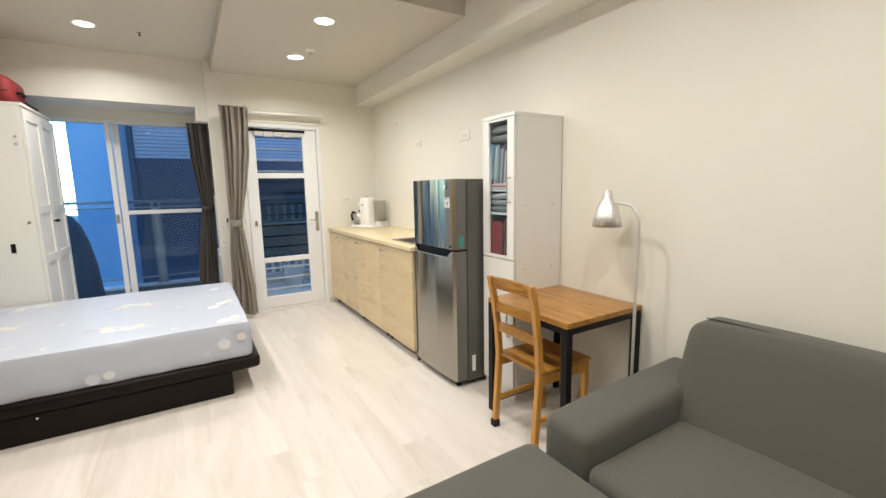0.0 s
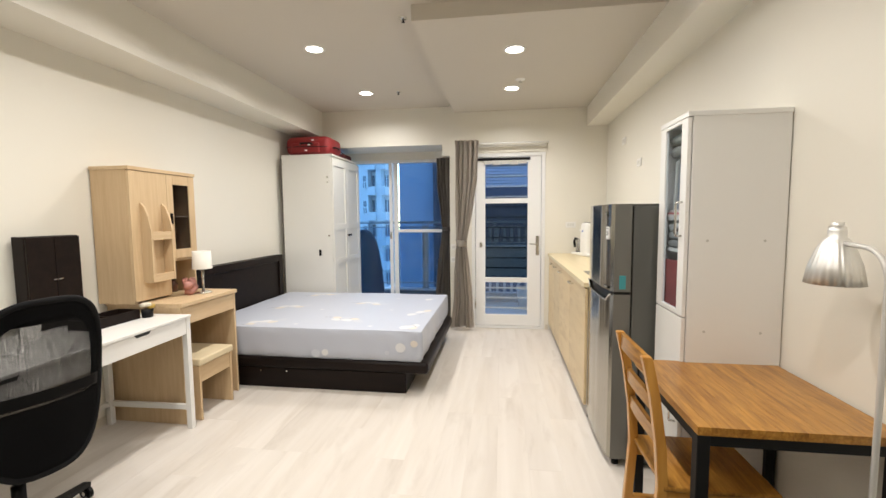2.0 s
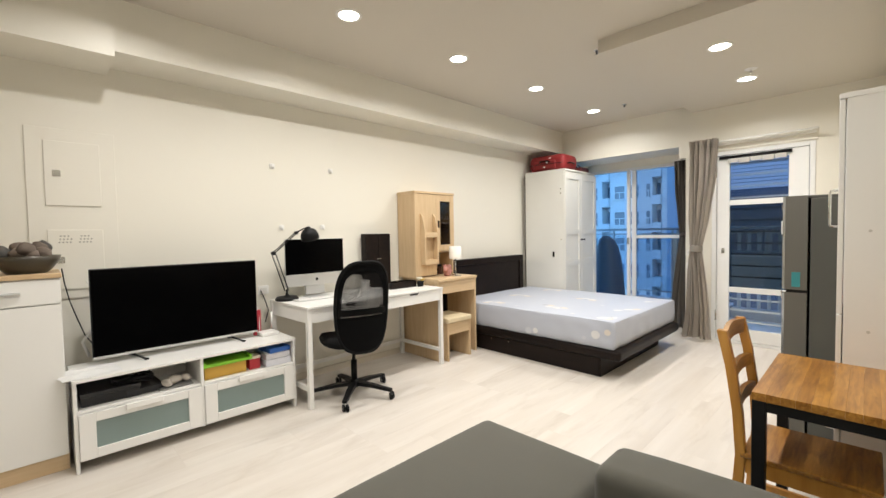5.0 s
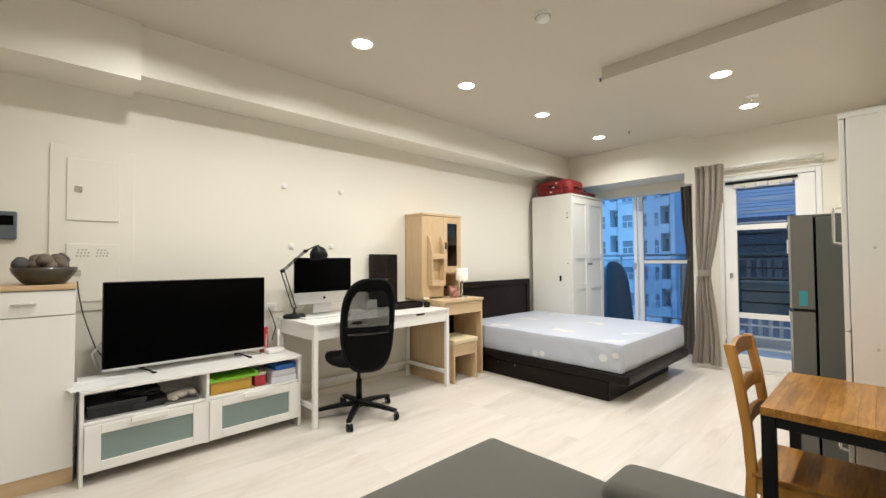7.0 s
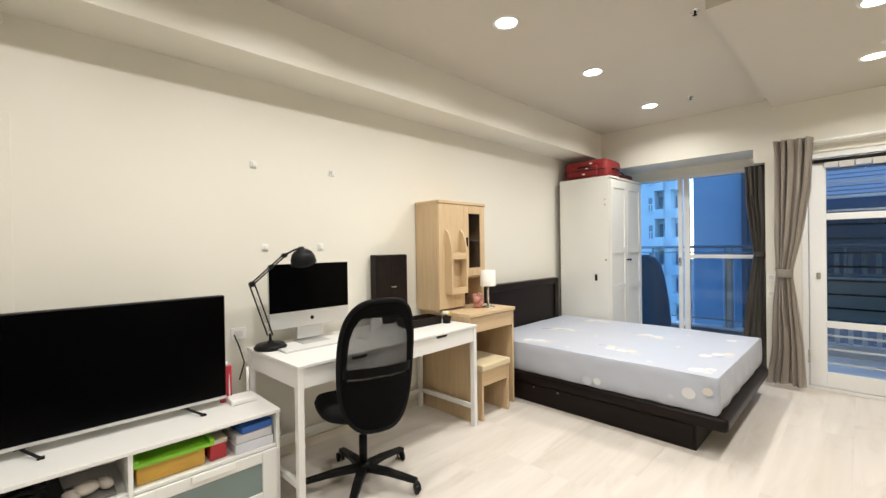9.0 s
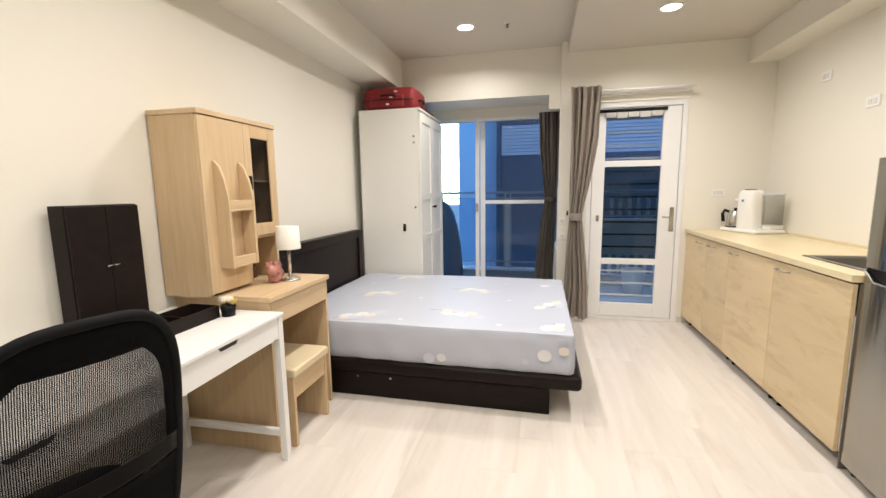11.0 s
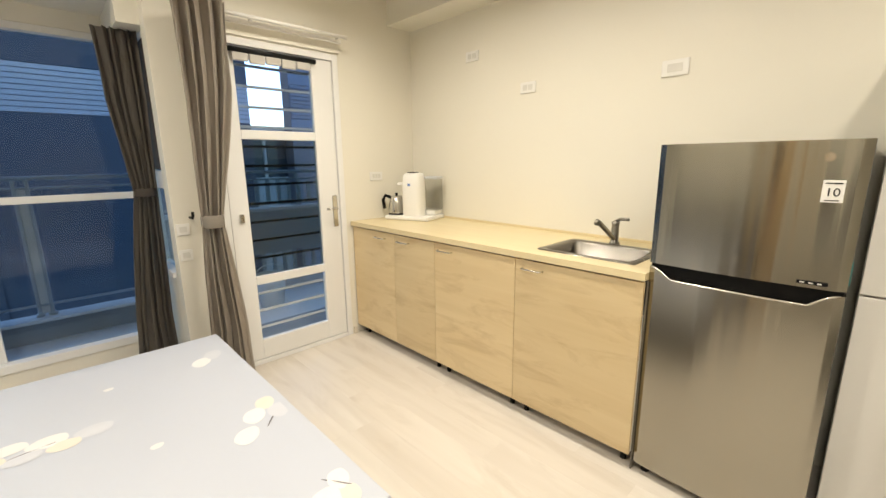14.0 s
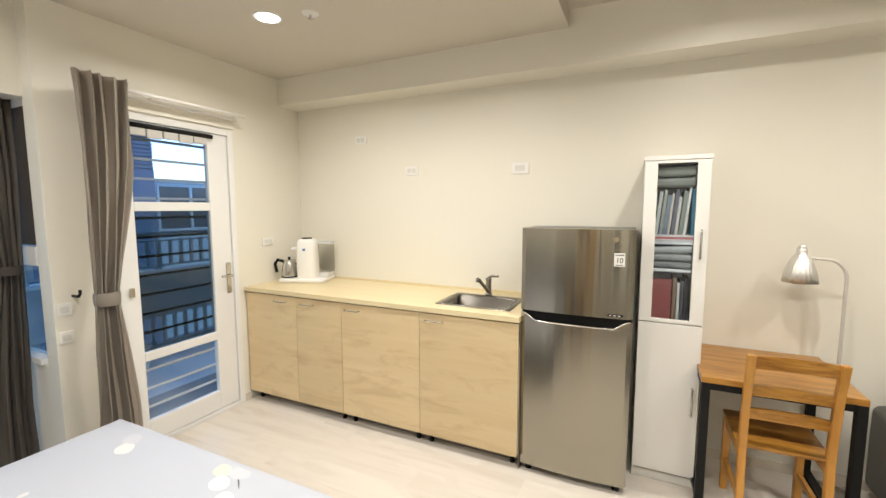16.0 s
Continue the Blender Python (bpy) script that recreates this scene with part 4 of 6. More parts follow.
for k in range(3):
    cl = thing("folded_cloth", 1.985, 2.19, 1.2515 + k * 0.042, bk.uniform(-4, 4), label="folded grey cloth in a stack on a shelf", category="cloth", group="folded cloths in the bookcase")
    c = 0.20 + 0.08 * (k % 3)
    cl.matrix_basis = pose(1.985, 2.19, 1.2515 + k * 0.042, (0, 0, -3)[k], 0, bk.uniform(-4, 4))
    bx("fold", cl, surf("cloth_grey_%d" % (k % 3), (c, c, c * 0.94), 0.9, bump=0.4), -0.02, 0.2, -0.116, 0.116, 0, 0.0415, 0.018, seg=4)
for k in range(2):
    cl = thing("folded_cloth", 1.99, 2.19, 1.702 + k * 0.06, bk.uniform(-4, 4), label="folded grey-green cloth at the top of the bookcase", category="cloth", group="folded cloths in the bookcase")
    bx("fold", cl, surf("cloth_green_%d" % k, (0.20 + 0.05 * k, 0.20 + 0.05 * k, 0.17 + 0.04 * k), 0.9, bump=0.4), -0.02, 0.2, -0.116, 0.116, 0, 0.052, 0.022, seg=4)
rb = thing("red_album", 1.97, 2.215, 0.952, 8, label="dark red patterned album standing face out", category="book", group="books in the bookcase")
bx("cover", rb, surf("red_album_cover", (0.27, 0.065, 0.06), 0.5, var=0.6, scale=26), 0.0, 0.012, -0.045, 0.10, 0, 0.24, 0.001)
bx("pages", rb, surf("paper_edges", (0.66, 0.63, 0.56), 0.9), 0.0125, 0.03, -0.044, 0.098, 0.003, 0.235, 0)
y = 2.085
for dy, dz, col, lab in ((0.02, 0.25, (0.05, 0.045, 0.05), "black ring binder standing on a shelf"), (0.015, 0.23, (0.1, 0.09, 0.1), "dark notebook standing on a shelf"), (0.014, 0.22, (0.62, 0.60, 0.55), "white notebook standing on a shelf"), (0.018, 0.25, (0.25, 0.15, 0.1), "brown book standing on a shelf")):
    book(1.995, y, 0.952, 0.17, dy, dz, col, label=lab)
    y += dy + 0.004

# ---- pine table, chair and lamp ----
tb = thing("table", 2.048, 1.71, 0, label="small table with an oiled pine top and black steel frame", category="table")
for k in range(15):
    x0 = -0.30 + 0.04 * k
    bx("board", tb, PINE, x0 + 0.0001, x0 + 0.0399, -0.32, 0.32, 0.712, 0.74, 0.0005)
for x in (-0.28, 0.28):
    for y in (-0.30, 0.30):
        bx("leg", tb, BLACK_STEEL, x - 0.02, x + 0.02, y - 0.02, y + 0.02, 0, 0.712, 0.003)
for y in (-0.30, 0.30):
    bx("apron", tb, BLACK_STEEL, -0.26, 0.26, y - 0.015, y + 0.015, 0.675, 0.712, 0.002)
    bx("stretcher", tb, BLACK_STEEL, -0.26, 0.26, y - 0.015, y + 0.015, 0.05, 0.08, 0.002)
for x in (-0.28, 0.28):
    bx("apron", tb, BLACK_STEEL, x - 0.015, x + 0.015, -0.28, 0.28, 0.675, 0.712, 0.002)

chair = thing("dining_chair", 1.865, 1.69, 0, label="honey-stained pine chair with a slatted back", category="chair")
for y in (-0.165, 0.165):
    bm = bmesh.new()
    pts = [(-0.20, 0.0), (-0.185, 0.22), (-0.17, 0.44), (-0.18, 0.60), (-0.205, 0.78), (-0.235, 0.92)]
    prev = None
    for x, z in pts:
        ring = [bm.verts.new((x + dx, y + dy, z)) for dx, dy in ((-0.017, -0.0165), (0.017, -0.0165), (0.017, 0.0165), (-0.017, 0.0165))]
        if prev:
            for k in range(4):
                bm.faces.new((prev[k], prev[(k + 1) % 4], ring[(k + 1) % 4], ring[k]))
        else:
            bm.faces.new(list(reversed(ring)))
        prev = ring
    bm.faces.new(prev)
    bmesh.ops.bevel(bm, geom=[e for e in bm.edges], offset=0.003, segments=2, affect="EDGES")
    part("back_leg", bm, PINE_Z, chair)
    bx("front_leg", chair, PINE_Z, 0.165, 0.20, y - 0.0175, y + 0.0175, 0, 0.435, 0.004)
    bx("side_rail", chair, PINE_Z, -0.155, 0.165, y - 0.011, y + 0.011, 0.375, 0.435, 0.003)
    bx("stretcher", chair, PINE_Z, -0.17, 0.165, y - 0.01, y + 0.01, 0.16, 0.19, 0.003)
    part("foot_sock", box(bmesh.new(), -0.222, -0.18, y - 0.021, y + 0.021, 0, 0.045, 0.006), surf("black_sock", (0.015, 0.015, 0.016), 0.9), chair, "black felt foot cap")
bx("seat", chair, PINE, -0.17, 0.215, -0.185, 0.185, 0.436, 0.455, 0.006)
bx("front_rail", chair, PINE_Z, 0.17, 0.195, -0.147, 0.147, 0.38, 0.435, 0.003)
for z0, z1, x in ((0.855, 0.915, -0.226), (0.715, 0.765, -0.198), (0.595, 0.645, -0.182)):
    bm = bmesh.new()
    cols = []
    for k in range(13):
        y = -0.15 + 0.30 * k / 12
        c = 1 - (y / 0.15) ** 2
        cols.append([bm.verts.new(v) for v in ((x - 0.012 * c - 0.009, y, z0 + 0.008 * c), (x - 0.012 * c + 0.009, y, z0 + 0.008 * c), (x - 0.012 * c + 0.009, y, z1 + 0.012 * c), (x - 0.012 * c - 0.009, y, z1 + 0.012 * c))])
    for a, b in zip(cols, cols[1:]):
        for k in range(4):
            bm.faces.new((a[k], a[(k + 1) % 4], b[(k + 1) % 4], b[k]))
    part("back_slat", bm, PINE, chair)

lampst = thing("floor_lamp", 2.215, 1.345, 0, label="brushed metal floor lamp with a curved neck, switched off", category="lamp")
part("base", lathe(bmesh.new(), [(0.0, 0), (0.11, 0), (0.115, 0.008), (0.11, 0.016), (0.03, 0.024), (0.012, 0.03), (0.0, 0.03)]), CHROME, lampst, smooth=True)
neck = [(0, 0, 0.02), (0, 0, 0.6), (0, 0.0, 1.15)] + [(0.0, 0.085 - 0.085 * math.cos(a), 1.21 + 0.105 * math.sin(a)) for a in [math.pi / 2 * k / 8 for k in range(9)]] + [(0, 0.17, 1.322)]
part("pole", tube(bmesh.new(), neck, 0.0085, 12), surf("pale_lamp_metal", (0.62, 0.60, 0.56), 0.4, 0.35, var=0.03), lampst, smooth=True)
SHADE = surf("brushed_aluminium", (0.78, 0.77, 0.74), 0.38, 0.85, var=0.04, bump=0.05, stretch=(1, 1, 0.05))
bm = lathe(bmesh.new(), [(0.0, 0.19), (0.022, 0.19), (0.025, 0.175), (0.024, 0.155), (0.035, 0.145), (0.051, 0.115), (0.069, 0.06), (0.079, 0.0), (0.076, 0.0), (0.066, 0.06), (0.048, 0.112), (0.0, 0.14)], (0.0, 0.195, 1.185), 96)
for v in bm.verts:
    # pressed flutes run down the bell
    if v.co.z < 1.325:
        k = 1 + 0.022 * math.cos(24 * math.atan2(v.co.y - 0.195, v.co.x))
        v.co.x, v.co.y = v.co.x * k, 0.195 + (v.co.y - 0.195) * k
part("shade", bm, SHADE, lampst, "ribbed bell-shaped metal shade", True)
part("knob", lathe(bmesh.new(), [(0.017, 0.0), (0.017, 0.012), (0.0, 0.014)], (0.0, 0.195, 1.376)), SHADE, lampst, smooth=True)

# ---- sofa and ottoman ----
def cushion(name, parent, x0, x1, y0, y1, z0, z1, bev, puff=0.02, label=""):
    """An upholstered block with rounded edges and a slightly swollen face."""
    bm = box(bmesh.new(), x0, x1, y0, y1, z0, z1, bev, 5)
    bmesh.ops.subdivide_edges(bm, edges=[e for e in bm.edges if e.calc_length() > 0.15], cuts=7, use_grid_fill=True)
    for v in bm.verts:
        u, w, q = (v.co.x - x0) / (x1 - x0) * 2 - 1, (v.co.y - y0) / (y1 - y0) * 2 - 1, (v.co.z - z0) / (z1 - z0) * 2 - 1
        s = puff * (1 - u * u) * (1 - w * w) if abs(q) > 0.6 else 0
        v.co.z += s * (1 if q > 0 else 0) + 0.003 * noise.noise((v.co.x * 5, v.co.y * 5, v.co.z * 5))
        v.co.x += (puff * 0.7 * (1 - w * w) * (1 - q * q)) * (-1 if u < -0.8 else 0)
    return part(name, bm, SOFA, parent, label, True)


sofa = thing("sofa", 1.8, 0.1, 0, label="grey-green upholstered sofa with low sloping arms", category="sofa")
bx("base", sofa, SOFA, -0.42, 0.5, -0.95, 0.83, 0.06, 0.20, 0.02, seg=3)
cushion("seat_cushion", sofa, -0.445, 0.26, -0.02, 0.845, 0.20, 0.405, 0.045)
cushion("seat_cushion", sofa, -0.445, 0.26, -0.87, -0.03, 0.20, 0.405, 0.045)
for y0, y1 in ((-0.02, 0.90), (-0.95, -0.03)):
    bk_cush = cushion("back_cushion", sofa, 0.115, 0.50, y0, y1, 0.30, 0.80, 0.06, 0.015)
    for v in bk_cush.data.vertices:
        v.co.x += 0.19 * max(0.0, (v.co.z - 0.35) / 0.45) * max(0.0, 1 - (v.co.x - 0.115) / 0.385)
bx("back_frame", sofa, SOFA, 0.44, 0.552, -0.95, 0.90, 0.06, 0.66, 0.03, seg=3)
bm = box(bmesh.new(), -0.435, 0.50, 0.835, 1.075, 0.06, 0.525, 0.05, 5)
bmesh.ops.subdivide_edges(bm, edges=[e for e in bm.edges if e.calc_length() > 0.15], cuts=6, use_grid_fill=True)
for v in bm.verts:
    if v.co.z > 0.35:
        v.co.z += 0.03 * (v.co.x + 0.1) - 0.05 * max(0, -v.co.x - 0.25) + 0.003 * noise.noise((v.co.x * 6, v.co.y * 6, 1))
part("armrest", bm, SOFA, sofa, smooth=True)
SEAM = surf("dark_seam", (0.05, 0.05, 0.042), 0.9)
part("piping", tube(bmesh.new(), [(0.375, 0.86 - 0.045 * k, 0.808 + 0.003 * math.sin(k * 0.5)) for k in range(20)], 0.0035, 6), SEAM, sofa, smooth=True)
for x in (-0.37, 0.45):
    for y in (-0.9, 0.97):
        part("foot", cyl(bmesh.new(), (x, y, 0), 0.025, 0.065, seg=16), PLASTIC_K, sofa, smooth=True)
ot = thing("ottoman", 1.01, 0.715, 0, label="grey-green upholstered ottoman in front of the sofa", category="ottoman")
cushion("cushion", ot, -0.34, 0.335, -0.5, 0.50, 0.09, 0.38, 0.05, 0.02)
part("piping", tube(bmesh.new(), [(-0.33, -0.47, 0.33), (-0.333, 0.455, 0.33), (-0.30, 0.493, 0.33), (0.30, 0.493, 0.33)], 0.0035, 6), SEAM, ot, smooth=True)
for x in (-0.27, 0.27):
    for y in (-0.42, 0.42):
        part("foot", cyl(bmesh.new(), (x, y, 0), 0.022, 0.095, seg=16), PLASTIC_K, ot, smooth=True)
# ---- desk and what stands on it ----
dk = thing("desk", -1.24, 1.742, 0, 2, label="white desk with two shallow drawers and slim legs", category="desk")
bx("desktop", dk, WHITE, -0.32, 0.325, -0.735, 0.735, 0.762, 0.78, 0.003)
bx("apron_side", dk, WHITE, -0.281, 0.281, -0.725, -0.71, 0.655, 0.761, 0.002)
bx("apron_side", dk, WHITE, -0.281, 0.281, 0.71, 0.725, 0.655, 0.761, 0.002)
bx("apron_back", dk, WHITE, -0.315, -0.30, -0.696, 0.696, 0.655, 0.761, 0.002)
for y0, y1 in ((-0.696, -0.002), (0.002, 0.696)):
    d = bx("drawer", dk, WHITE, 0.29, 0.315, y0, y1, 0.655, 0.759, 0.002)
    c = (y0 + y1) / 2
    # flat dark plate paints the shade inside the finger cut-out
    bm = bmesh.new()
    a = [bm.verts.new((0.3165, c + u, w)) for u, w in ((-0.06, 0.7605), (-0.045, 0.742), (0.045, 0.742), (0.06, 0.7605))]
    b = [bm.verts.new((0.3155, v.co.y, v.co.z)) for v in a]
    bm.faces.new(a), bm.faces.new(list(reversed(b)))
    for k in range(4):
        bm.faces.new((a[k], b[k], b[(k + 1) % 4], a[(k + 1) % 4]))
    part("grip_cutout", bm, surf("grip_shadow", (0.03, 0.03, 0.03), 0.8), d, "finger cut-out drawn as a flat patch of shade")
for x in (-0.30, 0.30):
    for y in (-0.715, 0.715):
        bx("leg", dk, WHITE, x - 0.018, x + 0.018, y - 0.018, y + 0.018, 0, 0.7615, 0.002)
for y in (-0.715, 0.715):
    bx("stretcher", dk, WHITE, -0.282, 0.282, y - 0.012, y + 0.012, 0.13, 0.165, 0.002)
bx("stretcher", dk, WHITE, -0.312, -0.288, -0.697, 0.697, 0.13, 0.165, 0.002)

mon = thing("desktop_computer", -1.40, 1.365, 0.78, label="all-in-one computer with a black screen and silver chin", category="computer")
SILVER = surf("silver_aluminium", (0.62, 0.62, 0.61), 0.32, 0.6, var=0.02)
bx("housing", mon, SILVER, -0.025, -0.004, -0.28, 0.275, 0.10, 0.51, 0.008)
bx("screen", mon, SCREEN, -0.006, 0.0, -0.278, 0.273, 0.205, 0.508, 0.002)
bx("chin", mon, SILVER, -0.006, 0.0, -0.278, 0.273, 0.103, 0.204, 0.002)
part("logo_spot", lathe(bmesh.new(), [(0.0, 0.001), (0.013, 0.001), (0.013, 0)]), PLASTIC_K, mon, "small dark maker's mark").matrix_basis = pose(0.0005, 0.0, 0.153, 0, 90, 0)
bm = box(bmesh.new(), -0.06, -0.03, -0.09, 0.09, 0.02, 0.22, 0.004)
part("stand_neck", bm, SILVER, mon)
bx("stand_foot", mon, SILVER, -0.08, 0.10, -0.095, 0.095, 0, 0.008, 0.003)
kb = thing("keyboard", -1.245, 1.30, 0.78, label="slim white and silver keyboard on the desk", category="keyboard")
bx("case", kb, SILVER, -0.055, 0.055, -0.21, 0.21, 0, 0.008, 0.003)
bm = bmesh.new()
for r in range(5):
    for c in range(14):
        box(bm, -0.048 + r * 0.0195, -0.0305 + r * 0.0195, -0.205 + c * 0.0293, -0.179 + c * 0.0293, 0.008, 0.012)
tagged(part("keys", bm, PLASTIC_W, kb), kind="stuff")
mouse = thing("mouse", -1.21, 1.62, 0.78, label="small white computer mouse on the desk", category="mouse")
bm = bmesh.new()
bmesh.ops.create_uvsphere(bm, u_segments=20, v_segments=10, radius=1, matrix=Matrix.Diagonal((0.055, 0.03, 0.022, 1)))
for v in bm.verts:
    v.co.z = max(0, v.co.z)
part("body", bm, PLASTIC_W, mouse, smooth=True)

dlamp = thing("desk_lamp", -1.39, 1.045, 0.78, label="black jointed desk lamp bent over the computer", category="lamp")
part("base", lathe(bmesh.new(), [(0.0, 0), (0.09, 0), (0.095, 0.012), (0.08, 0.03), (0.02, 0.036), (0.012, 0.05), (0.0, 0.05)], (0, 0.04, 0)), PLASTIC_K, dlamp, smooth=True)
part("post", tube(bmesh.new(), [(0, 0.04, 0.04), (0, 0.04, 0.09)], 0.008), PLASTIC_K, dlamp, smooth=True)
for dy in (-0.012, 0.012):
    part("lower_arm", tube(bmesh.new(), [(dy * 0.8, 0.04 + dy, 0.08), (0.02 + dy * 0.8, -0.07 + dy, 0.40)], 0.0045), PLASTIC_K, dlamp, smooth=True)
    part("upper_arm", tube(bmesh.new(), [(0.02 + dy * 0.8, -0.07, 0.40 + dy), (0.08 + dy * 0.8, 0.10, 0.565 + dy)], 0.0045), PLASTIC_K, dlamp, smooth=True)
part("spring", tube(bmesh.new(), [(0.01 + 0.006 * math.cos(k * 1.4), 0.012 - 0.055 * k / 40 + 0.006 * math.sin(k * 1.4), 0.16 + 0.16 * k / 40) for k in range(41)], 0.0018, 6), CHROME, dlamp, smooth=True)
part("joint", cyl(bmesh.new(), (0.005, -0.07, 0.40), 0.016, 0.03, "x", 16), PLASTIC_K, dlamp, smooth=True)
part("joint", cyl(bmesh.new(), (0.065, 0.10, 0.565), 0.014, 0.03, "x", 16), PLASTIC_K, dlamp, smooth=True)
head = part("shade", lathe(bmesh.new(), [(0.0, 0.105), (0.02, 0.103), (0.024, 0.088), (0.044, 0.08), (0.062, 0.062), (0.073, 0.035), (0.076, 0.0), (0.073, 0.0), (0.066, 0.03), (0.0, 0.06)]), PLASTIC_K, dlamp, "black dome lamp shade", True)
head.matrix_basis = pose(0.11, 0.21, 0.515, 18, 14, 0)
part("neck", tube(bmesh.new(), [(0.08, 0.10, 0.565), (0.10, 0.16, 0.60), (0.11, 0.185, 0.60)], 0.006), PLASTIC_K, dlamp, smooth=True)

cab = thing("jewellery_cabinet", -1.515, 2.105, 0.78, label="tall black box with two small knobs on the desk", category="box")
bx("body", cab, ESPRESSO, -0.06, 0.02, -0.155, 0.145, 0, 0.545, 0.003)
for y0, y1, ky in ((-0.152, -0.006, -0.02), (-0.004, 0.142, 0.01)):
    d = bx("door", cab, ESPRESSO, 0.022, 0.034, y0, y1, 0.005, 0.54, 0.002)
    part("knob", tube(bmesh.new(), [(0.034, ky - 0.008, 0.29), (0.045, ky - 0.008, 0.29), (0.045, ky + 0.012, 0.292)], 0.004), CHROME, d, smooth=True)
tr = thing("pen_tray", -1.27, 2.19, 0.78, label="dark brown open tray on the desk", category="tray")
bm = bmesh.new()
for b in ((-0.08, 0.08, -0.16, 0.16, 0, 0.006), (-0.08, -0.074, -0.16, 0.16, 0.006, 0.06), (0.074, 0.08, -0.16, 0.16, 0.006, 0.06), (-0.074, 0.074, -0.16, -0.154, 0.006, 0.06), (-0.074, 0.074, 0.154, 0.16, 0.006, 0.06)):
    box(bm, *b)
part("tray", bm, ESPRESSO, tr)
bx("divider", tr, ESPRESSO, -0.073, 0.073, -0.03, -0.024, 0.0065, 0.055, 0.001)
pot = thing("flower_pot", -1.17, 2.385, 0.78, label="small dark pot with white and gold paper flowers", category="flower pot")
part("pot", lathe(bmesh.new(), [(0.0, 0), (0.03, 0), (0.036, 0.055), (0.033, 0.055), (0.0, 0.046)]), PLASTIC_K, pot, smooth=True)
for k in range(7):
    bm = bmesh.new()
    a = k * 2.4
    bmesh.ops.create_icosphere(bm, subdivisions=1, radius=0.023, matrix=Matrix.Translation((0.026 * math.cos(a), 0.026 * math.sin(a), 0.07 + 0.008 * (k % 3))) @ Matrix.Diagonal((1, 1, 0.7, 1)))
    part("blossom", bm, surf("cream_paper", (0.72, 0.66, 0.52), 0.8) if k % 3 else surf("gold_paper", (0.42, 0.28, 0.05), 0.4), pot, smooth=True)
card = thing("note_card", -1.36, 1.85, 0.78, label="small white card leaning on the desk", category="card")
bx("card", card, PLASTIC_W, -0.004, 0.0, -0.05, 0.05, 0, 0.10, 0.001)
bx("easel", card, PLASTIC_W, -0.05, -0.004, -0.01, 0.01, 0, 0.05, 0.001)

# ---- office chair ----
oc = thing("office_chair", -0.92, 1.425, 0, -15, label="black swivel chair with a mesh back on castors", category="chair")
for k in range(5):
    a = radians(-30 + 72 * k)
    c, s = math.cos(a), math.sin(a)
    bm = bmesh.new()
    prev = None
    for r, z, w, h in ((0.03, 0.10, 0.028, 0.03), (0.16, 0.095, 0.024, 0.026), (0.335, 0.072, 0.018, 0.02)):
        ring = [bm.verts.new((r * c - u * w * s, r * s + u * w * c, z + v * h / 2)) for u, v in ((-1, -1), (1, -1), (1, 1), (-1, 1))]
        if prev:
            for q in range(4):
                bm.faces.new((prev[q], prev[(q + 1) % 4], ring[(q + 1) % 4], ring[q]))
        prev = ring
    bm.faces.new(prev)
    leg = part("base_arm", bm, PLASTIC_K, oc)
    for o in (-0.014, 0.014):
        part("castor_wheel", cyl(bmesh.new(), (0.335 * c - (o + 0.008) * s * 1 - 0.0, 0.335 * s + (o + 0.008) * c - 0.008, 0.028), 0.028, 0.014, "y", 18), PLASTIC_K, leg)
    part("castor_cap", lathe(bmesh.new(), [(0.0, 0.002), (0.011, 0.002), (0.011, 0)], (0, 0, 0)), CHROME, leg).matrix_basis = pose(0.335 * c, 0.335 * s - 0.02, 0.028, 90, 0, 0)
part("hub", cyl(bmesh.new(), (0, 0, 0.07), 0.035, 0.06, seg=20), PLASTIC_K, oc, smooth=True)
part("gas_lift", cyl(bmesh.new(), (0, 0, 0.13), 0.024, 0.16, seg=20), PLASTIC_K, oc, smooth=True)
part("piston", cyl(bmesh.new(), (0, 0, 0.29), 0.014, 0.12, seg=16), BLACK_STEEL, oc, smooth=True)
bx("mechanism", oc, PLASTIC_K, -0.09, 0.12, -0.07, 0.07, 0.39, 0.43, 0.012)
bm = bmesh.new()
rings = []
for z, k in ((0.43, 0.86), (0.445, 0.97), (0.475, 1.0), (0.50, 0.95), (0.508, 0.80), (0.502, 0.4)):
    rings.append([bm.verts.new((-0.05 + 0.25 * k * (abs(math.cos(t)) ** 0.7) * (1 if math.cos(t) > 0 else -1), 0.25 * k * (abs(math.sin(t)) ** 0.7) * (1 if math.sin(t) > 0 else -1), z - 0.02 * max(0, -math.cos(t)) ** 3)) for t in (2 * math.pi * q / 36 for q in range(36))])
for a, b in zip(rings, rings[1:]):
    for q in range(36):
        bm.faces.new((a[q], a[(q + 1) % 36], b[(q + 1) % 36], b[q]))
bm.faces.new(rings[-1]), bm.faces.new(list(reversed(rings[0])))
part("seat", bm, MESH_K, oc, smooth=True)


def back_pt(u, v):
    """u across, v up the backrest, both -1 to 1; it leans back and curves round the sitter."""
    w = 0.212 * (1 - 0.05 * max(0, v) ** 2 - 0.10 * max(0, -v) ** 1.5)
    return Vector((0.285 + 0.05 * v + 0.035 * v * v - 0.05 * u * u, w * u, 0.767 + 0.36 * v))


def sq(t, k, p=0.62):
    c, s = math.cos(t), math.sin(t)
    return k * abs(c) ** p * (1 if c > 0 else -1), k * abs(s) ** p * (1 if s > 0 else -1)


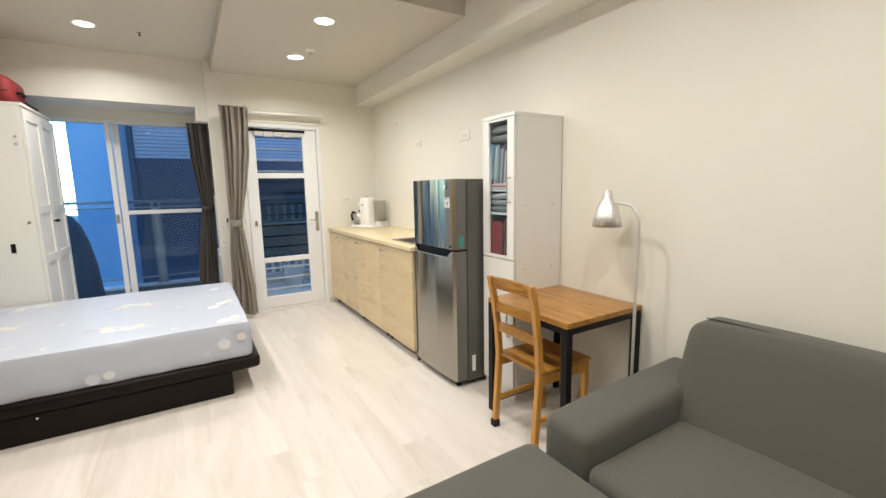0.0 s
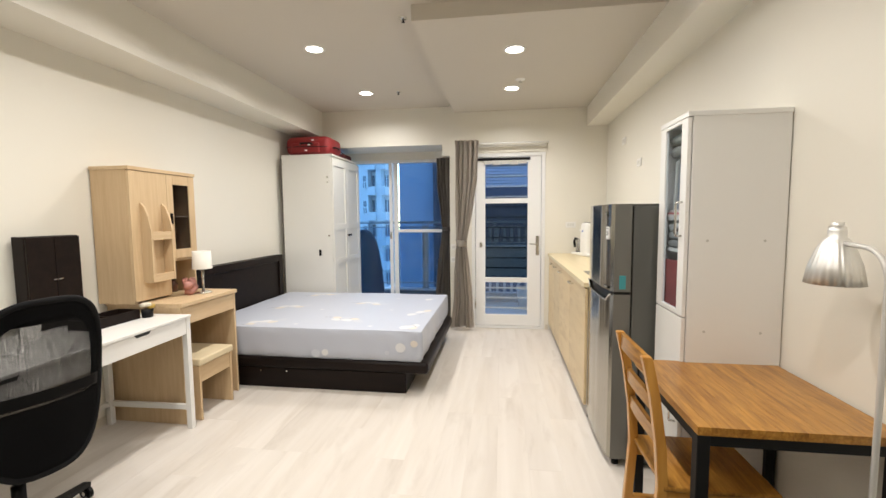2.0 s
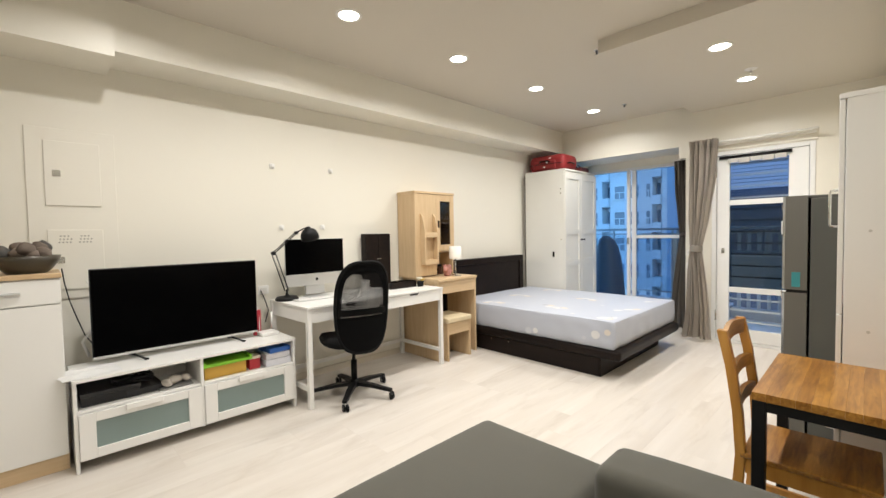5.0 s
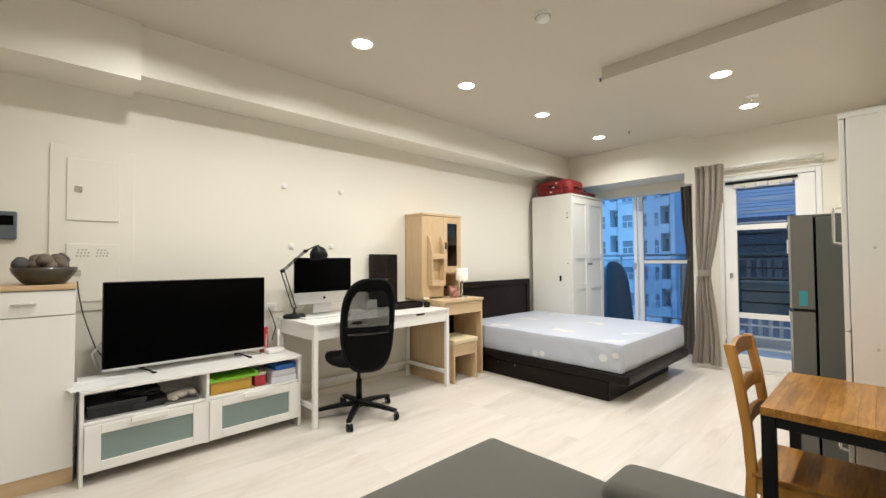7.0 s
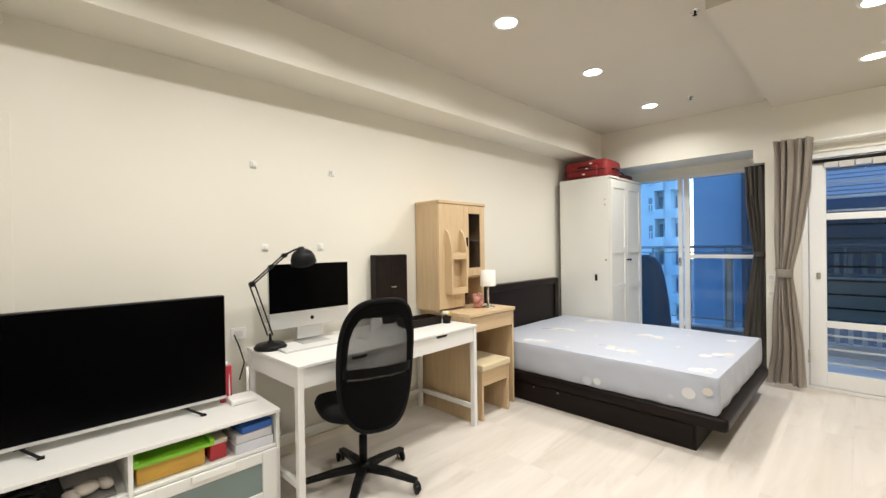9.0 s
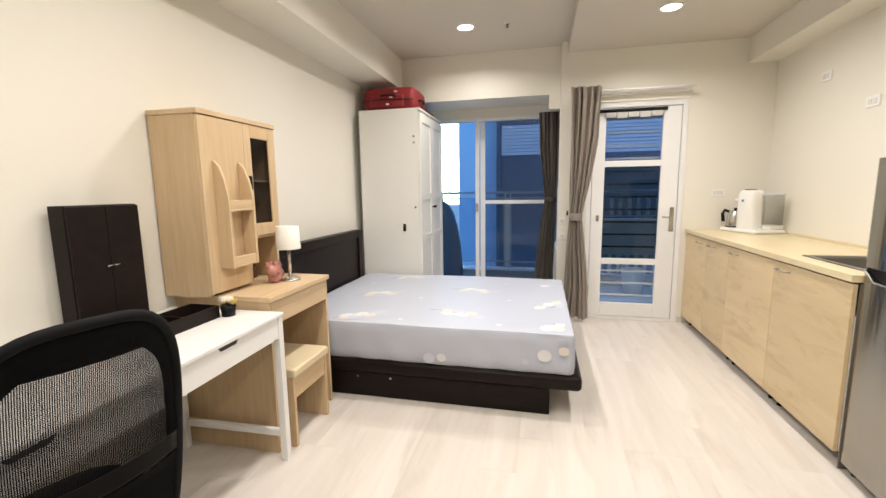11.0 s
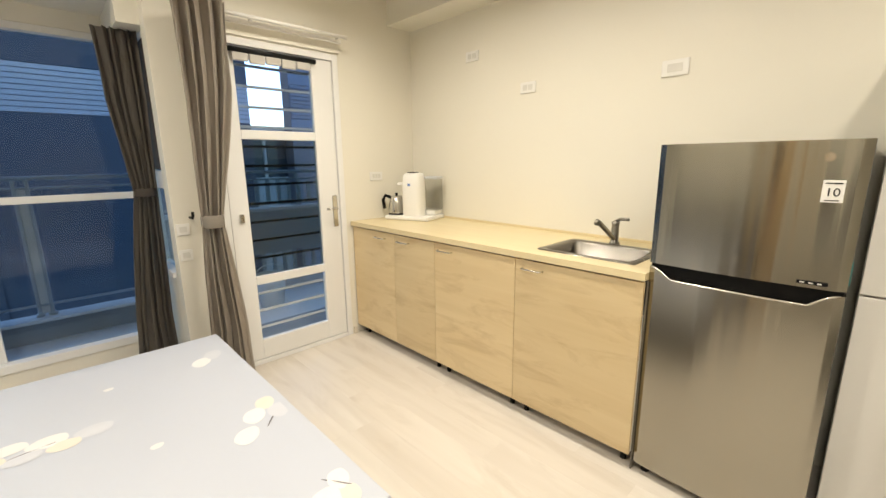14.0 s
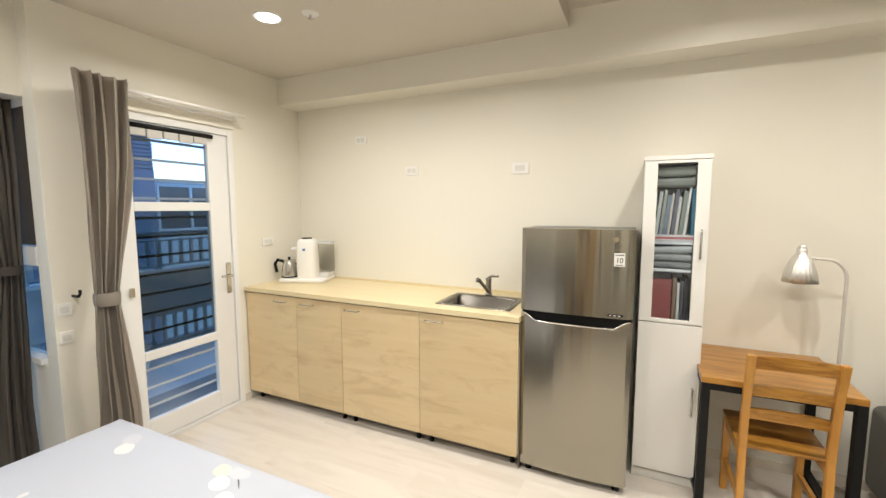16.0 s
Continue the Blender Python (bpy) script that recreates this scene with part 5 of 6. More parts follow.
def band(k0, k1, off, thick):
    """A closed band between two loops of the backrest."""
    bm = bmesh.new()
    n = 56
    rows = [[bm.verts.new(back_pt(*sq(2 * math.pi * q / n, k)) + Vector((off, 0, 0))) for q in range(n)] for k in (k0, (k0 + k1) / 2, k1)]
    for a, b in zip(rows, rows[1:]):
        for q in range(n):
            bm.faces.new((a[q], a[(q + 1) % n], b[(q + 1) % n], b[q]))
    bmesh.ops.solidify(bm, geom=bm.faces[:], thickness=thick)
    return bm


def pad(v0, v1, k, off, thick):
    bm = bmesh.new()
    rows = []
    for i in range(11):
        v = v0 + (v1 - v0) * i / 10
        um = k * (1 - min(0.999, abs(v)) ** 3.2) ** (1 / 3.2)
        rows.append([bm.verts.new(back_pt(um * (j / 8 - 1), v) + Vector((off, 0, 0))) for j in range(17)])
    for a, b in zip(rows, rows[1:]):
        for j in range(16):
            bm.faces.new((a[j], a[j + 1], b[j + 1], b[j]))
    bmesh.ops.solidify(bm, geom=bm.faces[:], thickness=thick)
    return bm


part("back_frame", tube(bmesh.new(), [back_pt(*sq(2 * math.pi * q / 56, 0.97)) for q in range(57)], 0.0125, 10), MESH_K, oc, smooth=True)
part("back_rim", band(0.78, 0.985, 0.004, 0.012), MESH_K, oc, smooth=True)
part("lower_pad", pad(-0.97, -0.20, 0.97, 0.006, 0.012), MESH_K, oc, "solid black lower back", True)
part("lumbar_band", pad(-0.16, -0.02, 0.9, 0.016, 0.012), PLASTIC_K, oc, smooth=True)
part("top_pad", pad(0.72, 0.965, 0.95, 0.002, 0.010), MESH_K, oc, smooth=True)
# open weave: crossing threads with gaps between them
bm = bmesh.new()
for k in range(-52, 53):
    u = k / 52 * 0.9
    top = 0.95 * (1 - abs(u) ** 3.2) ** (1 / 3.2)
    tube(bm, [back_pt(u, -0.3 + (top + 0.3) * q / 10) for q in range(11)], 0.0012, 3)
for k in range(112):
    v = -0.3 + 1.2 * k / 111
    side = 0.95 * (1 - min(0.999, abs(v)) ** 3.2) ** (1 / 3.2)
    tube(bm, [back_pt(side * (q / 6 - 1), v) for q in range(13)], 0.0012, 3)
tagged(part("mesh_weave", bm, MESH_K, oc, "open black mesh"), kind="stuff")
part("back_bracket", tube(bmesh.new(), [(0.06, 0, 0.41), (0.18, 0, 0.42), (0.235, 0, 0.47), (0.252, 0, 0.60)], 0.022, 10), PLASTIC_K, oc, smooth=True)

# ---- vanity, stool and small things on it ----
vn = thing("vanity", -1.30, 2.79, 0, label="light oak dressing table with a tall upper cabinet", category="dressing table")
bx("side_panel", vn, OAK, -0.29, 0.27, -0.293, -0.273, 0, 0.818, 0.002)
bx("side_panel", vn, OAK, -0.29, 0.27, 0.273, 0.293, 0, 0.818, 0.002)
bx("back_panel", vn, OAK, -0.288, -0.276, -0.273, 0.273, 0.1, 0.818, 0.001)
bx("tabletop", vn, OAK_X, -0.295, 0.287, -0.298, 0.298, 0.818, 0.845, 0.003)
bx("drawer", vn, OAK_X, 0.252, 0.27, -0.271, 0.271, 0.69, 0.812, 0.002)
up = bx("upper_side", vn, OAK, -0.29, -0.02, -0.305, -0.287, 0.846, 1.745, 0.002)
bx("upper_side", vn, OAK, -0.29, -0.02, 0.265, 0.283, 0.846, 1.745, 0.002)
bx("upper_top", vn, OAK_X, -0.292, 0.005, -0.31, 0.288, 1.745, 1.77, 0.003)
bx("upper_back", vn, OAK, -0.288, -0.28, -0.287, 0.265, 0.846, 1.745, 0.001)
bx("divider", vn, OAK, -0.279, -0.03, 0.0, 0.014, 0.846, 1.745, 0.001)
bx("cubby_shelf", vn, OAK_X, -0.279, -0.03, 0.0145, 0.2645, 1.10, 1.115, 0.001)
fp = bx("front_panel", vn, OAK, -0.02, -0.002, -0.303, 0.006, 0.86, 1.742, 0.002)
for y in (-0.225, -0.045):
    bm = bmesh.new()
    prof = [(0.0, 0.985), (0.075, 0.985), (0.075, 1.34), (0.055, 1.44), (0.03, 1.50), (0.0, 1.53)]
    a = [bm.verts.new((x, y - 0.008, z)) for x, z in prof]
    b = [bm.verts.new((x, y + 0.008, z)) for x, z in prof]
    bm.faces.new(list(reversed(a))), bm.faces.new(b)
    for k in range(6):
        bm.faces.new((a[k], a[(k + 1) % 6], b[(k + 1) % 6], b[k]))
    bmesh.ops.recalc_face_normals(bm, faces=bm.faces[:])
    part("rack_side", bm, OAK, fp)
for z in (0.985, 1.275):
    bx("rack_shelf", fp, OAK_X, 0.0, 0.073, -0.2165, -0.0535, z, z + 0.014, 0.001)
    bx("rack_rail", fp, OAK_X, 0.060, 0.074, -0.2165, -0.0535, z + 0.014, z + 0.055, 0.002)
gd = new("glass_door")
gd.parent = vn
for b in ((0.008, 0.066, 1.12, 1.742), (0.222, 0.282, 1.12, 1.742)):
    bx("stile", gd, OAK, -0.02, -0.002, *b, 0.002)
for b in ((0.0665, 0.2215, 1.12, 1.19), (0.0665, 0.2215, 1.672, 1.742)):
    bx("rail", gd, OAK, -0.02, -0.002, *b, 0.002)
bx("pane", gd, glass("smoked_pane", (0.42, 0.38, 0.36)), -0.013, -0.009, 0.0665, 0.2215, 1.19, 1.672, 0).visible_shadow = False
bx("handle", gd, PLASTIC_K, -0.002, 0.014, 0.028, 0.042, 1.38, 1.46, 0.003, "small black handle")
bx("inner_shelf", vn, PLASTIC_W, -0.279, -0.03, 0.0145, 0.2645, 1.43, 1.44, 0.001)
for ob in vn.children:
    if ob.name.split(".")[0] in ("upper_side", "upper_top", "upper_back", "divider", "cubby_shelf", "front_panel", "glass_door", "inner_shelf"):
        ob.matrix_basis = pose(0, -0.045, 0)
st = thing("stool", -1.13, 2.74, 0, label="light oak stool with a pale padded seat", category="stool")
bx("side_panel", st, OAK, -0.165, 0.165, -0.175, -0.155, 0, 0.39, 0.002)
bx("side_panel", st, OAK, -0.165, 0.165, 0.155, 0.175, 0, 0.39, 0.002)
bx("apron", st, OAK_X, 0.14, 0.16, -0.155, 0.155, 0.27, 0.39, 0.002)
bx("apron", st, OAK_X, -0.16, -0.14, -0.155, 0.155, 0.27, 0.39, 0.002)
bx("padded_seat", st, surf("pale_leatherette", (0.66, 0.55, 0.36), 0.5, bump=0.2, bscale=300), -0.175, 0.18, -0.18, 0.18, 0.39, 0.442, 0.012, "pale cream padded seat", 3)
tl = thing("table_lamp", -1.165, 2.90, 0.845, label="small table lamp with a white drum shade, switched off", category="lamp")
part("base", lathe(bmesh.new(), [(0.0, 0), (0.06, 0), (0.06, 0.006), (0.045, 0.013), (0.014, 0.022), (0.0, 0.022)]), CHROME, tl, smooth=True)
part("stem", tube(bmesh.new(), [(0, 0, 0.02), (0, 0, 0.20)], 0.010), CHROME, tl, smooth=True)
part("shade", lathe(bmesh.new(), [(0.070, 0.19), (0.064, 0.325), (0.061, 0.325), (0.067, 0.19)]), surf("white_shade_cloth", (0.78, 0.75, 0.68), 0.9, bump=0.3, bscale=500), tl, "white cloth drum shade", True)
part("shade_ring", lathe(bmesh.new(), [(0.0, 0.20), (0.0665, 0.20), (0.0665, 0.204), (0.0, 0.204)]), CHROME, tl, smooth=True)
orn = thing("ornament", -1.22, 2.825, 0.845, label="pink glazed lumpy ornament on the dressing table", category="ornament")
bm = bmesh.new()
for c, r in (((0, 0.0, 0.03), 0.04), ((0.0, 0.03, 0.06), 0.036), ((0.01, -0.03, 0.075), 0.034), ((0.0, 0.03, 0.10), 0.028), ((0.0, -0.035, 0.11), 0.022)):
    bmesh.ops.create_icosphere(bm, subdivisions=2, radius=r, matrix=Matrix.Translation(c))
for v in bm.verts:
    v.co += 0.022 * noise.noise_vector(v.co * 60)
    v.co.z = max(0, v.co.z)
part("body", bm, surf("pink_glaze", (0.45, 0.20, 0.16), 0.4, var=0.5, scale=40), orn, smooth=True)
jar = thing("cream_jar", -1.45, 2.93, 0.846, label="small dark jar in the dressing table cubby", category="jar")
part("jar", lathe(bmesh.new(), [(0.0, 0), (0.03, 0), (0.032, 0.06), (0.02, 0.075), (0.02, 0.09), (0.0, 0.09)]), surf("brown_jar", (0.10, 0.04, 0.02), 0.3), jar, smooth=True)
part("lid", lathe(bmesh.new(), [(0.023, 0.09), (0.023, 0.11), (0.0, 0.112)]), PLASTIC_K, jar, smooth=True)

# ---- tv bench and television ----
tvb = thing("tv_bench", -1.245, 0.345, 0, label="white tv bench with open shelves over two frosted-glass drawers", category="tv bench")
bx("top", tvb, WHITE, -0.205, 0.205, -0.645, 0.645, 0.517, 0.535, 0.002)
for y0, y1 in ((-0.643, -0.625), (-0.008, 0.010), (0.625, 0.643)):
    bx("upright", tvb, WHITE, -0.20, 0.195, y0, y1, 0.06 if y0 == -0.008 else 0.0, 0.516, 0.002)
bx("back", tvb, WHITE, -0.203, -0.196, -0.625, 0.625, 0.08, 0.516, 0)
for y0, y1 in ((-0.6245, -0.0085), (0.0105, 0.6245)):
    bx("shelf", tvb, WHITE, -0.195, 0.185, y0, y1, 0.335, 0.35, 0.001)
    bx("bottom", tvb, WHITE, -0.195, 0.175, y0, y1, 0.06, 0.075, 0.001)
    dr = new("drawer")
    dr.parent = tvb
    a, b = y0 + 0.001, y1 - 0.001
    for n, q in (("stile", (a, a + 0.075, 0.07, 0.333)), ("stile", (b - 0.075, b, 0.07, 0.333)), ("rail", (a + 0.0755, b - 0.0755, 0.07, 0.125)), ("rail", (a + 0.0755, b - 0.0755, 0.28, 0.333))):
        bx(n, dr, WHITE, 0.186, 0.204, *q, 0.002)
    bx("frosted_pane", dr, FROST, 0.189, 0.194, a + 0.0755, b - 0.0755, 0.125, 0.28, 0, "grey-green frosted glass")
    bx("handle", dr, PLASTIC_W, 0.202, 0.222, (a + b) / 2 - 0.095, (a + b) / 2 + 0.095, 0.306, 0.342, 0.005, "white lip handle")
tv = thing("television", -1.325, 0.312, 0.535, label="large flat black television on two angled feet", category="television")
bx("panel", tv, PLASTIC_K, -0.035, 0.012, -0.497, 0.497, 0.037, 0.60, 0.005)
bx("screen", tv, SCREEN, 0.010, 0.0145, -0.492, 0.492, 0.055, 0.595, 0.001)
bx("bottom_bezel", tv, SILVER, 0.008, 0.016, -0.497, 0.497, 0.037, 0.053, 0.002, "silver strip under the screen")
for y in (-0.30, 0.30):
    part("foot", tube(bmesh.new(), [(-0.10, y + 0.02, 0.007), (-0.02, y, 0.03), (0.0, y, 0.033), (0.09, y + 0.06, 0.007)], 0.006, 8), PLASTIC_K, tv, smooth=True)
    bx("foot_pad", tv, PLASTIC_K, 0.08, 0.10, y + 0.05, y + 0.075, 0, 0.01, 0.002)
    bx("foot_pad", tv, PLASTIC_K, -0.11, -0.09, y + 0.01, y + 0.03, 0, 0.01, 0.002)
    bx("foot_stem", tv, PLASTIC_K, -0.02, 0.008, y - 0.02, y + 0.02, 0.028, 0.10, 0.004)


def carton(name, x, y, z, dx, dy, dz, col, label, rz=0, lid=None, category="box"):
    c = thing(name, x, y, z, rz, label=label, category=category)
    key = "_".join(str(int(v * 99)) for v in col)
    bx("body", c, surf("card_" + key, col, 0.55, var=0.12, scale=14), -dx / 2, dx / 2, -dy / 2, dy / 2, 0, dz, 0.004)
    if lid:
        key = "_".join(str(int(v * 99)) for v in lid)
        bx("lid", c, surf("card_" + key, lid, 0.4, var=0.08, scale=14), -dx / 2 - 0.004, dx / 2 + 0.004, -dy / 2 - 0.004, dy / 2 + 0.004, dz, dz + 0.022, 0.005)
    return c


carton("game_console", -1.250, -0.122, 0.35, 0.26, 0.28, 0.055, (0.01, 0.01, 0.011), "flat black game console on the open shelf", 0, (0.016, 0.016, 0.017), "console")
carton("media_box", -1.240, 0.038, 0.35, 0.24, 0.20, 0.04, (0.02, 0.02, 0.022), "black media player on the open shelf", 4, None, "media player")
bundle = thing("cable_bundle", -1.190, -0.012, 0.427, label="tangle of black cables on the console", category="cables")
crng = random.Random(3)
for k in range(6):
    part("cable", tube(bmesh.new(), [(0.07 * math.sin(q * 0.8 + k), 0.10 * math.cos(q * 0.55 + k * 1.3), 0.009 + 0.007 * k + 0.006 * math.sin(q)) for q in range(16)], 0.006, 6), PLASTIC_K, bundle, smooth=True)
tab = carton("tablet", -1.190, 0.208, 0.35, 0.20, 0.19, 0.012, (0.22, 0.22, 0.21), "grey tablet lying on the open shelf", 0, None, "tablet")
ctl = thing("game_controller", -1.160, 0.208, 0.362, 20, label="pale game controller lying on the tablet", category="controller")
bm = bmesh.new()
for c, r in (((0, 0, 0.028), (0.045, 0.05, 0.026)), ((0.02, 0.06, 0.026), (0.05, 0.025, 0.024)), ((0.02, -0.06, 0.026), (0.05, 0.025, 0.024))):
    bmesh.ops.create_uvsphere(bm, u_segments=16, v_segments=8, radius=1, matrix=Matrix.Translation(c) @ Matrix.Diagonal((*r, 1)))
part("body", bm, surf("pale_plastic", (0.55, 0.50, 0.44), 0.4), ctl, smooth=True)
carton("snack_box", -1.200, 0.508, 0.35, 0.20, 0.27, 0.085, (0.62, 0.36, 0.06), "yellow and orange cardboard box on the open shelf")
GREEN = surf("lime_plastic", (0.22, 0.55, 0.03), 0.4, var=0.05)
gl = thing("plastic_folder", -1.190, 0.518, 0.436, label="lime green plastic lid lying on a cardboard box", category="lid")
bx("sheet", gl, GREEN, -0.12, 0.12, -0.16, 0.16, 0, 0.02, 0.006)
bx("rim", gl, GREEN, -0.12, 0.12, -0.16, -0.14, 0.02, 0.034, 0.004)
bx("rim", gl, GREEN, -0.12, 0.12, 0.14, 0.16, 0.02, 0.034, 0.004)
carton("red_box", -1.150, 0.703, 0.35, 0.10, 0.075, 0.075, (0.45, 0.03, 0.04), "small red box with a cream lid", 0, (0.6, 0.52, 0.42))
carton("white_box", -1.190, 0.868, 0.35, 0.24, 0.19, 0.05, (0.62, 0.63, 0.68), "white cardboard box on the open shelf")
carton("white_box", -1.190, 0.868, 0.401, 0.23, 0.18, 0.04, (0.66, 0.66, 0.70), "white flat box stacked on another box")
carton("blue_box", -1.180, 0.878, 0.442, 0.20, 0.16, 0.035, (0.03, 0.12, 0.42), "blue flat box on a stack of white boxes", 5)
pp = thing("plastic_bag", -1.19, -0.215, 0.535, 8, label="flat crumpled white plastic bag lying on the tv bench", category="bag")
bm = bmesh.new()
rows = []
for a in range(15):
    rows.append([])
    for b in range(19):
        u, w = a / 14 * 2 - 1, b / 18 * 2 - 1
        e = max(0.0, (1 - abs(u) ** 3) * (1 - abs(w) ** 3))
        rows[-1].append(bm.verts.new((0.12 * u + 0.01 * noise.noise((u * 2, w * 2, 1)), 0.14 * w + 0.012 * noise.noise((u * 2, w * 2, 5)), 0.002 + 0.022 * e * (0.75 + 0.8 * noise.noise((u * 3.2, w * 3.2, 9))))))
for a in range(14):
    for b in range(18):
        bm.faces.new((rows[a][b], rows[a + 1][b], rows[a + 1][b + 1], rows[a][b + 1]))
part("film", bm, surf("white_film", (0.72, 0.72, 0.71), 0.3, var=0.06, scale=12, bump=0.15, bscale=80), pp, smooth=True)
router = thing("wifi_router", -1.310, 0.893, 0.535, label="white router with two short antennas on the bench", category="router")
bx("body", router, PLASTIC_W, -0.06, 0.06, -0.075, 0.06, 0, 0.03, 0.008)
for y in (-0.055, 0.045):
    part("antenna", tube(bmesh.new(), [(-0.05, y, 0.02), (-0.052, y, 0.17)], 0.007), PLASTIC_W, router, smooth=True)
rd = thing("red_packet", -1.370, 0.823, 0.535, label="red upright packet behind the television", category="packet")
bx("packet", rd, surf("red_gloss", (0.45, 0.02, 0.04), 0.35), -0.015, 0.015, -0.03, 0.03, 0, 0.2, 0.006)
part("cap", cyl(bmesh.new(), (0, 0, 0.2), 0.012, 0.02, seg=14), PLASTIC_W, rd, smooth=True)
for pts, r, m, lab in (([(-1.52, -0.30, 1.14), (-1.56, -0.29, 1.05), (-1.555, -0.27, 0.93), (-1.55, -0.235, 0.80), (-1.52, -0.205, 0.70), (-1.48, -0.16, 0.62), (-1.42, -0.10, 0.555)], 0.0035, PLASTIC_K, "black power cable hanging behind the television"),
                       ([(-1.58, -0.180, 1.05), (-1.57, -0.130, 0.9), (-1.55, -0.120, 0.75), (-1.5, -0.080, 0.62)], 0.004, PLASTIC_W, "thin white cable hanging down the wall"),
                       ([(-1.52, -0.190, 0.56), (-1.50, -0.220, 0.66), (-1.50, -0.170, 0.74), (-1.5, -0.120, 0.70), (-1.5, -0.110, 0.60)], 0.009, PLASTIC_W, "looped thick white cable behind the television"),
                       ([(-1.58, 0.940, 0.86), (-1.53, 0.950, 0.80), (-1.50, 0.970, 0.7), (-1.5, 0.940, 0.60)], 0.004, PLASTIC_K, "black cable plugged into the wall socket")):
    c = thing("cable", 0, 0, 0, label=lab, category="cable")
    part("cord", tube(bmesh.new(), pts, r, 8), m, c, smooth=True)

# ---- shoe cabinet with a stone fountain bowl ----
sc = thing("shoe_cabinet", -1.38, -0.72, 0, label="white shoe cabinet with an oak top and plinth", category="cabinet")
bx("body", sc, WHITE, -0.2, 0.20, -0.405, 0.402, 0.09, 1.108, 0.002)
bx("top", sc, OAK_X, -0.205, 0.23, -0.41, 0.407, 1.109, 1.135, 0.002)
bx("plinth", sc, OAK_X, -0.2, 0.20, -0.405, 0.402, 0, 0.089, 0.002)
d1 = bx("drawer", sc, WHITE, 0.201, 0.222, -0.403, 0.40, 0.965, 1.102, 0.002)
d2 = bx("flap_door", sc, WHITE, 0.201, 0.222, -0.403, 0.40, 0.095, 0.958, 0.002)
bx("handle", d1, SILVER, 0.223, 0.245, 0.14, 0.24, 1.03, 1.042, 0.003, "slim metal handle")
bowl = thing("stone_bowl", -1.32, -0.45, 1.135, label="dark glazed bowl filled with stones and driftwood", category="bowl")
part("bowl", lathe(bmesh.new(), [(0.0, 0), (0.085, 0), (0.105, 0.02), (0.14, 0.07), (0.147, 0.1), (0.135, 0.098), (0.11, 0.06), (0.0, 0.055)]), surf("brown_glaze", (0.055, 0.045, 0.03), 0.3, var=0.35, scale=18), bowl, smooth=True)
srng = random.Random(5)
for k in range(11):
    bm = bmesh.new()
    a, rr = k * 2.4, 0.03 + 0.08 * srng.random()
    bmesh.ops.create_icosphere(bm, subdivisions=2, radius=0.032 + 0.012 * srng.random(), matrix=Matrix.Translation((rr * math.cos(a), rr * math.sin(a), 0.105 + 0.04 * srng.random())))
    for v in bm.verts:
        v.co += 0.012 * noise.noise_vector(v.co * 25 + Vector((k, 0, 0)))
    part("stone", bm, surf("stone_%d" % (k % 3), ((0.12, 0.09, 0.07), (0.06, 0.055, 0.05), (0.17, 0.13, 0.10))[k % 3], 0.7, var=0.3, scale=30, bump=0.4), bowl, smooth=True)
fig = thing("ornament", -1.30, -0.72, 1.135, label="small pink and cream ornament on the shoe cabinet", category="ornament")
bm = bmesh.new()
for c, r in (((0, 0, 0.04), 0.042), ((0, 0.01, 0.10), 0.035), ((0, 0.03, 0.14), 0.02)):
    bmesh.ops.create_icosphere(bm, subdivisions=2, radius=r, matrix=Matrix.Translation(c))
for v in bm.verts:
    v.co.z = max(0, v.co.z)
part("body", bm, surf("blush_glaze", (0.5, 0.3, 0.25), 0.4, var=0.4, scale=25), fig, smooth=True)

# ---- wall fittings ----
for y, z in ((1.08, 1.928), (1.64, 1.934), (1.146, 1.395), (1.54, 1.397)):
    h = thing("wall_bracket", XL, y, z, label="small square white bracket fixed to the wall", category="bracket", group="wall brackets")
    bx("plate", h, PLASTIC_W, 0, 0.008, -0.022, 0.022, -0.022, 0.022, 0.003)
    bx("stud", h, PLASTIC_W, 0.008, 0.02, -0.012, 0.012, -0.014, 0.014, 0.003)
ep = thing("electrical_panel", XL, -0.22, 1.54, label="painted electrical panel doors set flush in the wall", category="panel")
bx("frame", ep, PAINT, 0, 0.010, -0.22, 0.22, -0.60, 0.49, 0.003)
for z0, z1 in ((0.0, 0.41), (-0.54, -0.155)):
    d = bx("door", ep, PAINT, 0.011, 0.019, -0.137, 0.138, z0, z1, 0.003)
    bx("latch", d, CHROME, 0.019, 0.024, -0.10, -0.06, (z0 + z1) / 2 - 0.02, (z0 + z1) / 2 + 0.02, 0.002, "metal latch")
# thin darker discs paint the shade inside the vent holes
VENT = surf("vent_shade", (0.42, 0.40, 0.35), 0.7)
for yc in (-0.055, 0.045):
    for q in range(11):
        a, b = (q % 4) * 0.018 - 0.027, (q // 4) * 0.02 - 0.02
        part("vent_hole", cyl(bmesh.new(), (0.0195, yc + a + 0.004 * (q // 4), -0.215 + b), 0.0055, 0.0008, "x", 10), VENT, d)
ic = thing("intercom", XL, -0.63, 1.49, label="dark grey intercom unit on the wall", category="intercom")
bx("body", ic, surf("slate_plastic", (0.10, 0.12, 0.14), 0.35), 0, 0.03, -0.05, 0.05, -0.085, 0.085, 0.008)
bx("screen", ic, SCREEN, 0.03, 0.032, -0.035, 0.035, 0.0, 0.06, 0.001)
tagged(structure("baseboard", surf("baseboard_paint", (0.66, 0.60, 0.50), 0.5), (XL, XL + 0.012, YB, 4.7, 0, 0.06), (XR - 0.012, XR, YB, 2.3, 0, 0.06), (1.66, 1.69, YD - 0.012, YD, 0, 0.06)), kind="structure")
